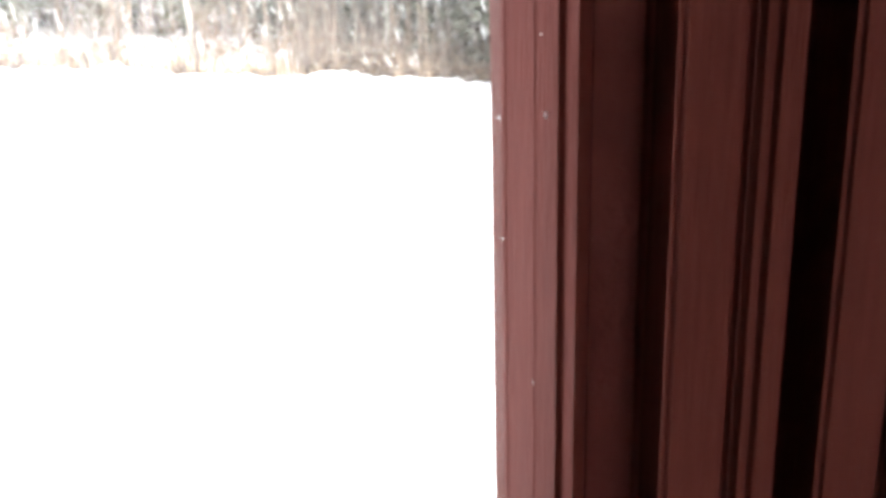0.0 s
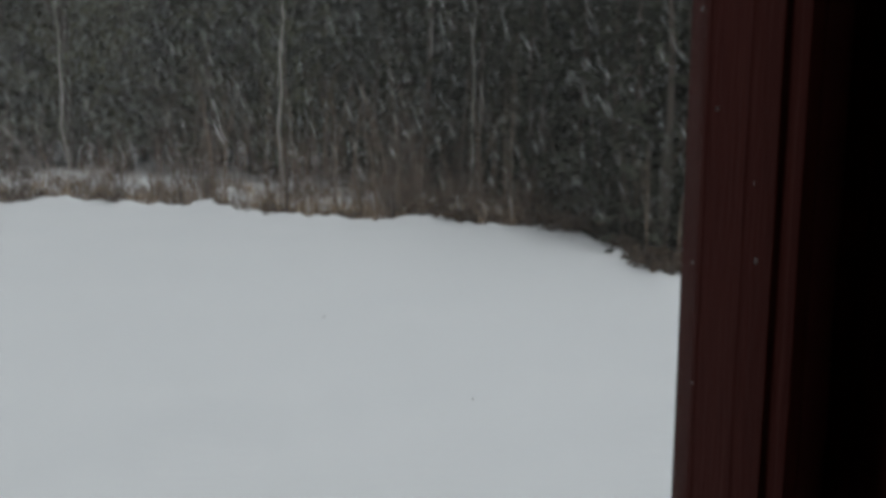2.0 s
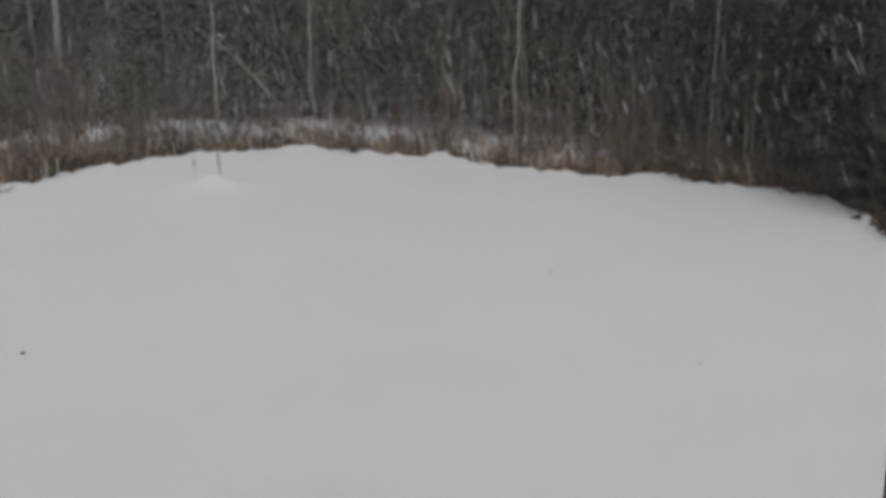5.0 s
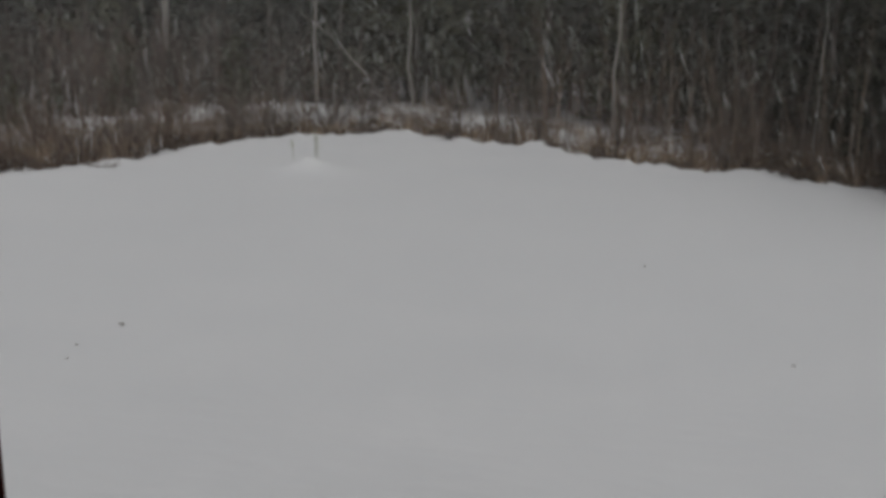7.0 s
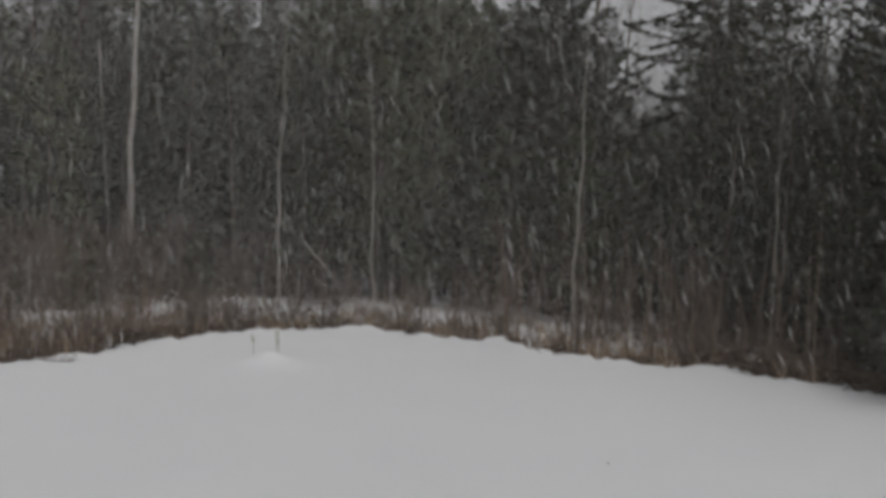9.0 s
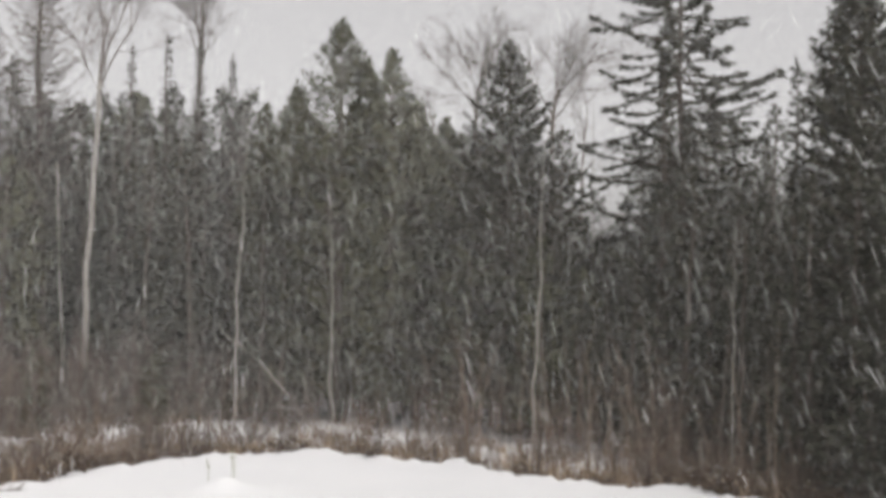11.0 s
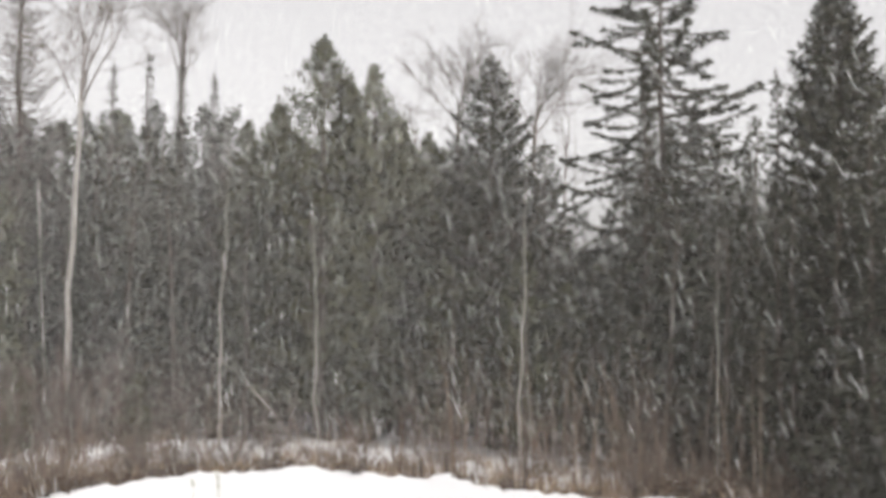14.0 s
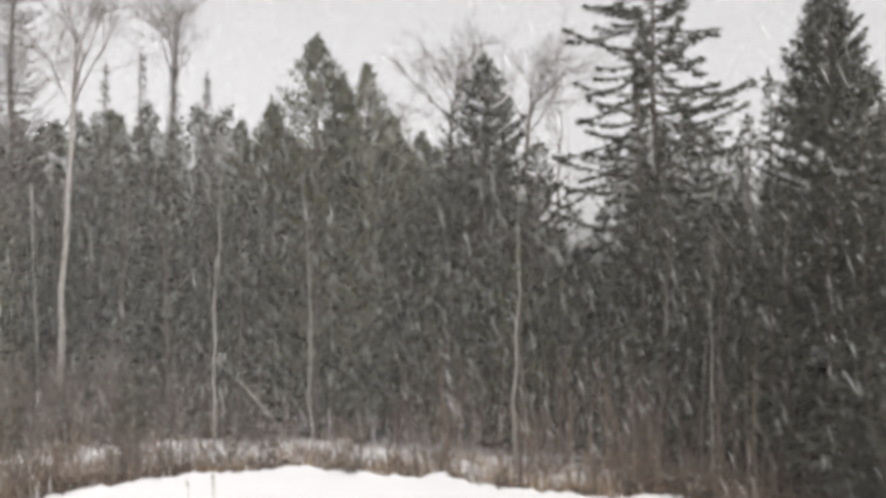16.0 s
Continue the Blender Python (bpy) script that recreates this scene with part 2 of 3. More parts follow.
def cedar(name, height, radius, seed, label="", full=1.0):
    """A dense upright crown of overlapping fans of scale leaves, hollow in places, on a short trunk."""
    rng = np.random.default_rng(seed)
    root = new(name)
    trunk = Tubes(7)
    trunk.add([(0, 0, -0.25), (0.04, 0.02, height * 0.4), (0, 0.05, height * 0.97)], [0.012 * height, 0.009 * height, 0.01])
    limbs, P, D, S, L, W = Tubes(3), [], [], [], [], []
    count = int(46 * height * full)
    for _ in range(count):
        u = rng.uniform(0.03, 1.0) ** 0.9
        reach = radius * min(1.08, 0.03 + (1.0 - u) / 0.27) * (0.78 + 0.22 * min(1, u / 0.15))
        a = rng.uniform(0, 6.283)
        if u > 0.72 and math.sin(seed * 1.7 + a * 3.0 + u * 95.0) > 0.40:
            continue
        reach *= 0.86 + 0.14 * math.sin(3 * a + 9 * u + seed)
        h = np.array([math.cos(a), math.sin(a), 0])
        z = u * height * 0.985
        tip = h * reach * rng.uniform(0.7, 1.08) + np.array([0, 0, z + min(reach * rng.uniform(0.15, 0.6), (height - z) * rng.uniform(0.5, 1.0))])
        root_p = np.array([0, 0, z])
        if rng.random() < full * full:
            limbs.add([root_p, (root_p + tip) / 2 - np.array([0, 0, 0.06 * reach]), tip], [0.018, 0.012, 0.004])
        n = 20
        q = rng.uniform(0.35, 1.02, n)
        base = root_p + (tip - root_p) * q[:, None] + rng.normal(0, 0.09 * min(1.0, (1.08 - u) * 4), (n, 3))
        d = h[None] * rng.uniform(0.2, 0.9, n)[:, None] + rng.normal(0, 0.4, (n, 3))
        d[:, 2] += rng.uniform(0.0, 0.9, n) + 1.2 * max(0.0, u - 0.7)
        top = max(0.0, u - 0.72) / 0.28
        d[:, :2] *= 1 - 0.55 * top
        P.append(base), D.append(d), S.append(rng.normal(0, 1, (n, 3)))
        L.append(rng.uniform(0.14, 0.32, n) * (1 - 0.1 * top)), W.append(rng.uniform(0.06, 0.13, n) * (1 - 0.45 * top))
    piece("trunk", trunk.mesh("trunk", BARK), root)
    tagged(piece("limbs", limbs.mesh("limbs", BARK), root), kind="stuff")
    tagged(piece("crown", crown_mesh("crown", P, D, S, L, W, CEDAR), root), kind="stuff")
    return tagged(root, label, "tree")


def bare_tree(name, height, seed, spread=0.32, fork=0.45, girth=0.012, bark=BARK, twig=TWIG, label="", levels=4, lean=(0, 0), per=9, finest=0.006):
    """A leafless broadleaf tree: a trunk, and limbs that fork into fine twigs."""
    rng = np.random.default_rng(seed)
    root = new(name)
    trunk, fine = Tubes(7), Tubes(3)
    r0 = girth * height
    n = 9
    line = [Vector((lean[0] * (i / n) ** 1.5 + rng.normal(0, 0.006) * height * (i > 0), lean[1] * (i / n) + rng.normal(0, 0.006) * height * (i > 0), height * i / n - (0.25 if i == 0 else 0))) for i in range(n + 1)]
    trunk.add(line, [r0 * (1 - 0.9 * (i / n) ** 0.9) for i in range(n + 1)])

    def branch(p, d, ln, r, lev):
        pts, q = [p], p
        k = 4
        for _ in range(k):
            d = (d + Vector(rng.normal(0, 0.13, 3)) + Vector((0, 0, 0.07))).normalized()
            q = q + d * (ln / k)
            pts.append(q)
        fine.add(pts, [max(finest, r * (1 - 0.75 * i / k)) for i in range(k + 1)], 4 if lev > 2 else 3)
        if lev <= 1:
            return
        for i in range(per - 4 + lev // 2):
            t = rng.uniform(0.2, 1.0)
            j = min(k - 1, int(t * k))
            b = pts[j].lerp(pts[j + 1], t * k - j)
            nd = (d * 0.9 + Vector(rng.normal(0, 0.55, 3)) + Vector((0, 0, 0.12))).normalized()
            branch(b, nd, ln * rng.uniform(0.35, 0.62), r * 0.5, lev - 1)

    for _ in range(per * 2):
        t = rng.uniform(fork, 0.99)
        j = min(n - 1, int(t * n))
        b = line[j].lerp(line[j + 1], t * n - j)
        a = rng.uniform(0, 6.283)
        up = rng.uniform(0.5, 1.4)
        branch(b, Vector((math.cos(a), math.sin(a), up)).normalized(), height * spread * rng.uniform(0.5, 1.0) * (1.25 - t) * 1.4, r0 * 0.42 * (1.15 - t) + 0.004, levels - 1)
    piece("trunk", trunk.mesh("trunk", bark), root)
    tagged(piece("branches", fine.mesh("branches", twig), root), kind="stuff")
    return tagged(root, label, "tree")


def spreading_tree(name, height, fork, radius, seed, limbs=7, girth=0.012, bark=BARK, twig=TWIG, label="", lean=(0, 0), narrow=1.0, finest=0.007, twigs=6):
    """A leafless tree whose trunk divides at the fork into limbs that fan out to a rounded crown."""
    rng = np.random.default_rng(seed)
    root = new(name)
    trunk, fine = Tubes(7), Tubes(3)
    r0 = girth * height
    n = 7
    line = [Vector((lean[0] * (i / n) ** 1.5 + rng.normal(0, 0.004) * height * (i > 0), lean[1] * i / n, fork * i / n - (0.25 if i == 0 else 0))) for i in range(n + 1)]
    trunk.add(line, [r0 * (1 - 0.45 * i / n) for i in range(n + 1)])
    top = line[-1]

    def grow(p, d, ln, r, lev):
        pts, q = [p], p
        for _ in range(4):
            d = (d + Vector(rng.normal(0, 0.15, 3)) + Vector((0, 0, 0.04))).normalized()
            q = q + d * (ln / 4)
            pts.append(q)
        fine.add(pts, [max(finest, r * (1 - 0.19 * i)) for i in range(5)], 4 if lev > 2 else 3)
        if lev > 1:
            for k in range(twigs if lev > 2 else twigs - 1):
                t = rng.uniform(0.25, 1.0) if k else 1.0
                j = min(3, int(t * 4))
                b = pts[j].lerp(pts[j + 1], t * 4 - j)
                out = Vector((b.x - top.x, b.y - top.y, 0))
                nd = (d + Vector(rng.normal(0, 0.52, 3)) + out * (0.10 * narrow) + Vector((0, 0, 0.04))).normalized()
                grow(b, nd, ln * rng.uniform(0.42, 0.62), r * 0.42, lev - 1)

    rise = height - fork
    for k in range(limbs):
        a = 6.283 * (k * 0.382 + rng.uniform(-0.06, 0.06))
        out = radius * (0.15 + 0.85 * ((k + 0.5) / limbs)) * narrow
        d = Vector((math.cos(a) * out, math.sin(a) * out, rise * (0.85 - 0.42 * (k / limbs) ** 2)))
        start = line[-1].lerp(line[-2], 0.55 * k / limbs)
        grow(start, d.normalized(), d.length * 0.74, r0 * (0.46 - 0.2 * k / limbs), 4)
    piece("trunk", trunk.mesh("trunk", bark), root)
    tagged(piece("branches", fine.mesh("branches", twig), root), kind="stuff")
    return tagged(root, label, "tree")


def polar(az, dist, z=0.0):
    a = radians(az)
    return Vector((-math.sin(a) * dist, math.cos(a) * dist, z))


def tall(dist, elevation):
    """The height of a thing whose top stands at that angle above the eye."""
    return EYE_Z + dist * math.tan(radians(elevation))


# ---- the snowy yard: one sheet to the horizon ----
EDGE_AZ = np.array([-60, -30, -24.2, -21.4, -17.5, -15.2, -12.2, -9.8, -6.4, -3.2, 1.2, 2.4, 5.4, 9.1, 14.7, 19.1, 22.0, 24.6, 27.6, 30.2, 60])
EDGE_D = np.array([18, 19.5, 20.5, 20.7, 24.6, 25.6, 25.2, 27.0, 26.5, 27.2, 28.6, 30.1, 29.6, 32.0, 31.3, 30.0, 28.9, 27.5, 26.8, 26.1, 24])


def edge(az):
    """How far off the open snow ends in that direction."""
    return np.interp(az, EDGE_AZ, EDGE_D)


MOUND = (-6.45, 24.5)


def ground_z(x, y):
    az, d = np.degrees(np.arctan2(-x, y)), np.hypot(x, y)
    f = 0.035 * np.sin(x * 0.35 + 1.0) * np.cos(y * 0.27) + 0.018 * np.sin(x * 0.9 + y * 0.35) + 0.007 * np.sin(y * 1.9 + 2.1 * np.sin(x * 0.45) + x * 0.3) * np.sin(x * 0.55 + 1.7)
    gap = d - edge(az) + 0.28 * np.sin(az * 9.1 + 1.3 * np.sin(az * 4.3)) * np.sin(az * 2.3 + 0.5) + 0.16 * np.sin(az * 23.0 + 2 * np.sin(az * 3.7))
    ahead = (np.abs(az) < 60)
    bank = 0.09 * np.exp(-((gap + 0.6) / 1.0) ** 2) * (0.6 + 0.5 * np.sin(az * 2.1) * np.sin(az * 0.77 + 2))
    bank = bank + 0.055 * np.sin(az * 7.3 + 2 * np.sin(az * 1.9)) * np.sin(az * 3.1 + 1) * np.exp(-((gap + 0.25) / 0.55) ** 2)
    drop = -0.16 / (1 + np.exp(-np.clip(gap / 0.16, -40, 40))) + 0.10 * np.sin(x * 1.3) * np.sin(y * 1.1) * (gap > 0.4)
    f = f + np.where(ahead, bank + drop, 0)
    r2 = ((x - MOUND[0]) / 0.5) ** 2 + ((y - MOUND[1]) / 0.55) ** 2
    f = f + 0.46 * np.exp(-1.25 * np.sqrt(r2 + 0.03)) + 0.05 * np.exp(-(((x - MOUND[0] - 0.9) / 0.8) ** 2 + ((y - MOUND[1]) / 0.7) ** 2))
    return f * np.clip((400 - d) / 300, 0, 1)


az_line = np.concatenate([np.linspace(-180, -45, 28)[:-1], np.linspace(-45, 45, 201), np.linspace(45, 180, 28)[1:-1]])
d_line = np.concatenate([np.linspace(0.6, 12, 40), np.linspace(12.1, 48, 165), np.geomspace(49, 3000, 30)])
AZ, DD = np.meshgrid(np.radians(az_line), d_line)
GX, GY = -np.sin(AZ) * DD, np.cos(AZ) * DD
gv = np.stack([GX, GY, ground_z(GX, GY)], 2).reshape(-1, 3)
cols, rws = len(az_line), len(d_line)
i, j = np.meshgrid(np.arange(rws - 1), np.arange(cols), indexing="ij")
gf = np.stack([i * cols + j, i * cols + (j + 1) % cols, (i + 1) * cols + (j + 1) % cols, (i + 1) * cols + j], 2).reshape(-1, 4)
gv = np.concatenate([gv, [[0, 0, 0]]])
hub = [[q, len(gv) - 1, (q + 1) % cols] for q in range(cols)]
snow = new("ground", mesh_of("ground", gv, [list(q) for q in gf.tolist()] + hub, SNOW, True))
tagged(snow, "smooth white snow covering the yard and forest floor", "ground", kind="structure")


def on_ground(az, d, sink=0.0):
    p = polar(az, d)
    p.z = float(ground_z(np.array(p.x), np.array(p.y))) - sink
    return p


# ---- the upper room behind the window ----
XL, XR, Y_IN, Y_OUT, SILL, HEAD = -0.475, 0.40, 0.69, 0.85, 3.60, 5.02
FLOOR_Z, CEIL_Z, X0, X1, Y0 = 2.75, 5.25, -1.9, 1.9, -2.6


def structure(name, lo, hi, material, label, category, bevel=0.0):
    return tagged(new(name, box_mesh(name, lo, hi, material, bevel)), label, category, kind="structure")


def window_wall():
    """The wall with the window's opening through it, from the ground to the eaves."""
    root = new("wall_north")
    zs, xs = (-0.5, SILL - 0.03, HEAD + 0.03, CEIL_Z + 0.3), (X0 - 0.15, XL - 0.03, XR + 0.03, X1 + 0.15)
    for nm, lo, hi in (("wall_below", (xs[0], Y_IN, zs[0]), (xs[3], Y_OUT, zs[1])), ("wall_above", (xs[0], Y_IN, zs[2]), (xs[3], Y_OUT, zs[3])),
                       ("wall_beside", (xs[0], Y_IN, zs[1]), (xs[1], Y_OUT, zs[2])), ("wall_beside", (XR + 0.11, Y_IN, zs[1]), (xs[3], Y_OUT, zs[2])),
                       ("wall_beside", (XR + 0.0145, Y_OUT - 0.05, zs[1]), (XR + 0.11, Y_OUT, zs[2]))):
        piece(nm, box_mesh(nm, lo, hi, SIDING, 0), root)
    return tagged(root, "red painted outer wall with a window opening", "wall", kind="structure")


window_wall()
structure("floor", (X0, Y0, FLOOR_Z - 0.2), (X1, Y_IN, FLOOR_Z), FLOORWOOD, "pale wooden floor of the upper room", "floor")
structure("ceiling", (X0, Y0, CEIL_Z), (X1, Y_IN, CEIL_Z + 0.15), PLASTER, "plain beige ceiling of the upper room", "ceiling")
structure("wall_west", (X0 - 0.15, Y0 - 0.15, -0.5), (X0, Y_IN, CEIL_Z + 0.3), PLASTER, "plain beige painted room wall", "wall")
structure("wall_east", (X1, Y0 - 0.15, -0.5), (X1 + 0.15, Y_IN, CEIL_Z + 0.3), PLASTER, "plain beige painted room wall", "wall")
# unseen wall; its opening is added so daylight from behind brightens the red planks
back = new("wall_south")
for lo, hi in (((X0, Y0 - 0.15, -0.5), (X1, Y0, 3.72)), ((X0, Y0 - 0.15, 4.95), (X1, Y0, CEIL_Z + 0.3)), ((X0, Y0 - 0.15, 3.72), (0.45, Y0, 4.95)), ((1.75, Y0 - 0.15, 3.72), (X1, Y0, 4.95))):
    piece("wall_section", box_mesh("wall_section", lo, hi, PLASTER, 0), back)
tagged(back, "plain beige room wall with an added opening for daylight", "wall", kind="structure")


def window_frame():
    """The red wooden lining of the opening in three stepped strips, its casing on the room's side, sill, head and insect screen."""
    root = new("window_1")
    # the lining's outline: distance back from the opening's side, and depth from outside to the room
    lining = ((0.0, 0.862), (0.0, 0.822), (0.0008, 0.820), (-0.0005, 0.748), (0.0003, 0.746), (0.001, 0.702), (0.006, 0.700), (0.006, 0.692),
              (0.006, 0.687), (0.003, 0.680), (0.004, 0.671), (0.012, 0.667), (0.014, 0.669), (0.014, 0.862))
    for x, s in ((XR, 1), (XL, -1)):
        k = len(lining)
        v = [(x + s * a, y, z) for z in (SILL, HEAD) for a, y in lining]
        f = [[q, (q + 1) % k, k + (q + 1) % k, k + q] for q in range(k)] + [list(range(k)), list(range(k, 2 * k))]
        piece("jamb", mesh_of("jamb", v, f, REDWOOD), root)
    piece("window_sill", box_mesh("window_sill", (XL - 0.10, 0.63, SILL - 0.035), (XR + 0.10, Y_OUT + 0.05, SILL), REDWOOD, 0.006), root)
    piece("window_head", box_mesh("window_head", (XL - 0.03, 0.70, HEAD), (XR + 0.03, Y_OUT + 0.012, HEAD + 0.03), REDWOOD, 0.004), root)
    piece("head_casing", box_mesh("head_casing", (XL - 0.016, 0.668, HEAD + 0.014), (XR + 0.012, 0.698, HEAD + 0.075), REDWOOD, 0.006), root)
    y = Y_OUT - 0.02
    me = mesh_of("insect_screen", [(XL, y, SILL), (XR, y, SILL), (XR, y, HEAD), (XL, y, HEAD)], [[0, 1, 2, 3]], SCREEN)
    scr = piece("insect_screen", me, root, "fine grey insect screen mesh")
    scr.visible_shadow = False
    return tagged(root, "dark red painted wooden window frame with insect screen", "window", kind="structure")


window_frame()


def snow_specks():
    """Small crumbs of snow that stick to the window's side."""
    r = np.random.default_rng(7)
    bm = bmesh.new()
    for _ in range(13):
        q = r.uniform(0.0007, 0.0016)
        m = Matrix.Translation((XR - 0.0003, r.uniform(0.71, 0.855), r.uniform(3.72, 4.5))) @ Matrix.Diagonal((0.6 * q, q * r.uniform(0.6, 1.2), q * r.uniform(0.9, 1.8), 1))
        bmesh.ops.create_icosphere(bm, subdivisions=1, radius=1.0, matrix=m)
    me = bpy.data.meshes.new("snow_specks")
    bm.to_mesh(me)
    bm.free()
    me.materials.append(FLAKE)
    return tagged(new("snow_specks", me), "tiny white crumbs of snow on the red window frame", "snow", kind="stuff")


snow_specks()


def plank_lining():
    """Upright red planks before the wall beside the window: a wide and a narrow one side by side, then a deep open groove."""
    root = new("wall_lining")
    wide = box_mesh("plank", (0, 0, FLOOR_Z), (0.048, 0.010, CEIL_Z), REDWOOD, 0.0045)
    slim = box_mesh("plank", (0, 0, FLOOR_Z), (0.026, 0.026, CEIL_Z), REDWOOD, 0.007)
    x, n = 0.419, 0
    while x < X1 - 0.2:
        for me, dx, dy in ((wide, 0.0, 0.0), (slim, 0.0515, -0.016)):
            ob = piece("plank", me, root)
            ob.location = (x + dx + 0.0012 * math.sin(n * 2.3), 0.560 + dy, 0)
            if n == 0 and dx == 0:
                ob.location.x, ob.scale.x = 0.4225, 0.92
        piece("batten", box_mesh("batten", (x + 0.047, 0.587, FLOOR_Z), (x + 0.067, 0.689, CEIL_Z), REDWOOD, 0), root)
        x, n = x + 0.117, n + 1
    # the boards on the other side of the window reach over the edge of its opening
    for x0, x1, y in ((-0.372, -0.293, 0.598), (-0.458, -0.376, 0.602), (-0.585, -0.462, 0.598)):
        piece("plank", box_mesh("plank", (x0, y, FLOOR_Z), (x1, y + 0.009, CEIL_Z), REDWOOD, 0.003), root)
    piece("batten", box_mesh("batten", (-0.585, 0.610, FLOOR_Z), (-0.512, 0.690, CEIL_Z), REDWOOD, 0), root)
    return tagged(root, "dark red upright wooden planks lining the wall", "wall lining", kind="structure")


plank_lining()


# ---- the forest ----
def stand(ob, az, d, turn=0.0, scale=1.0):
    p = on_ground(az, d, 0.0)
    ob.matrix_basis = Matrix.Translation(p) @ pose(0, 0, 0, 0, 0, turn) @ Matrix.Scale(scale, 4)
    return ob


DENSE = "dense dark green spruce with boughs to the snow"
# tall trees of the edge: kind, direction, distance, angle of the top, radius
stand(conifer("spruce", tall(30, 16.7), 3.1, 11, SPRUCE, 0.02, 0.16, 9, 2.0, 0.66, spray=0.22, label="tall dense dark spruce with a pointed top"), -17.5, 30)
stand(conifer("spruce", tall(34, 13.5), 1.15, 12, SPRUCE, 0.25, 0.20, 6, 1.1, 0.8, label="narrow dark spruce spire beside a tall pine"), -8.0, 34)
stand(conifer("pine", tall(36, 20.5), 4.3, 13, SPRUCE, 0.26, 0.25, 7, 2.2, 0.50, -0.22, 0.25, label="tall open pine with long sparse whorled boughs", gappy=0.36, blunt=0.85, ragged=0.55, sag=0.10), -8.8, 36)
stand(conifer("fir", tall(38, 14.3), 5.5, 14, SPRUCE, 0.16, 0.22, 8, 1.8, 0.98, 0.0, label="broad dark fir with spreading upper boughs"), 0.2, 38)
stand(conifer("fir", tall(37, 9.6), 3.6, 20, SPRUCE, 0.12, 0.27, 7, 1.3, 0.7, 0.05, label="fir with long level boughs beside a young birch", gappy=0.15, ragged=0.2), -2.7, 37)
stand(conifer("spruce", tall(32, 12.9), 0.85, 15, SPRUCE, 0.3, 0.28, 6, 1.0, 0.7, label="thin ragged young spruce with a knobbly top", gappy=0.2), -14.6, 32)
stand(conifer("spruce", tall(50, 13.1), 1.2, 16, SPRUCE, 0.2, 0.28, 6, 0.9, 0.7, label="thin dark spruce behind the birches", gappy=0.3, ragged=0.3), 19.9, 50)
stand(conifer("spruce", tall(52, 13.7), 1.1, 17, SPRUCE, 0.2, 0.30, 6, 0.9, 0.7, label="thin dark spruce behind the birches", gappy=0.3, ragged=0.3), 18.1, 52)
stand(conifer("spruce", tall(50, 13.3), 0.9, 18, SPRUCE, 0.2, 0.26, 5, 1.0, 0.55, label="narrow column-shaped dark spruce"), 16.5, 50)
stand(conifer("spruce", tall(48, 12.9), 1.1, 19, SPRUCE, 0.15, 0.26, 6, 1.0, 0.9, label="slender spruce with a thin spire"), 14.8, 48)
stand(cedar("cedar", tall(40, 14.9), 2.4, 21, "tall brownish green cedar with a rounded point"), 9.1, 40)
stand(cedar("cedar", tall(41, 13.0), 1.5, 22, "narrow brownish green cedar"), 7.7, 41)
stand(cedar("cedar", tall(40, 13.6), 2.0, 23, "dense brownish green cedar"), 6.4, 40)
stand(cedar("cedar", tall(42, 11.3), 1.9, 24, "dense brownish green cedar, lower than its neighbours"), 11.4, 42)
stand(cedar("cedar", tall(44, 10.5), 1.4, 25, "dense brownish green cedar, lower than its neighbours"), 13.0, 44)
stand(cedar("cedar", tall(41, 10.6), 1.2, 26, "dense brownish green cedar, lower than its neighbours"), 4.9, 41)
stand(cedar("cedar", tall(44, 10.0), 1.5, 27, "dense brownish green cedar, lower than its neighbours"), 3.5, 44)

stand(spreading_tree("birch", tall(42.5, 20.5), tall(42.5, 11.4), 3.2, 31, 6, 0.0066, BIRCH, PALE_TWIG, "tall white-barked birch, bare, forking near its top", (0.35, 0), 0.9, twigs=6), 21.9, 42.5)
stand(conifer("larch", tall(49, 20.0), 2.9, 32, PALE_TWIG, 0.36, 0.24, 7, 1.5, 0.45, 0.0, 0.24, label="bare grey-brown larch with fine hanging twigs", gappy=0.15, ragged=0.4, sag=0.3, slim=0.3), 24.3, 49)
stand(conifer("larch", tall(47, 13.6), 1.9, 34, PALE_TWIG, 0.40, 0.24, 7, 1.5, 0.5, 0.0, 0.24, label="lower bare larch with fine twigs", gappy=0.15, ragged=0.4, sag=0.3, slim=0.3), 26.4, 47)
stand(spreading_tree("maple", tall(56, 18.6), tall(56, 13.0), 2.6, 33, 6, 0.0078, BARK, TWIG, "bare broadleaf tree far behind the spruces", (0.2, 0), 0.65, twigs=6), 16.7, 56)
stand(spreading_tree("maple", tall(48, 15.6), tall(48, 10.6), 2.6, 37, 7, 0.0095, BARK, TWIG, "bare broadleaf tree with a wide fan-shaped crown", (0.3, 0), 1.15, twigs=6, finest=0.006), -2.0, 48)
stand(spreading_tree("maple", tall(49, 15.5), tall(49, 11.2), 2.7, 38, 7, 0.0080, BARK, TWIG, "bare broadleaf tree with a fan of fine twigs behind the fir", (-0.3, 0), 1.15, twigs=6, finest=0.006), 1.6, 49)
stand(spreading_tree("maple", tall(56, 12.6), tall(56, 9.0), 2.0, 39, 5, 0.0060, BARK, TWIG, "small bare tree showing between two firs", (0.1, 0), twigs=4), -3.6, 56)
stand(spreading_tree("maple", tall(60, 11.8), tall(60, 9.0), 1.6, 40, 5, 0.0050, BARK, TWIG, "small bare tree far behind the cedars", (0.1, 0), twigs=4), 4.4, 60)
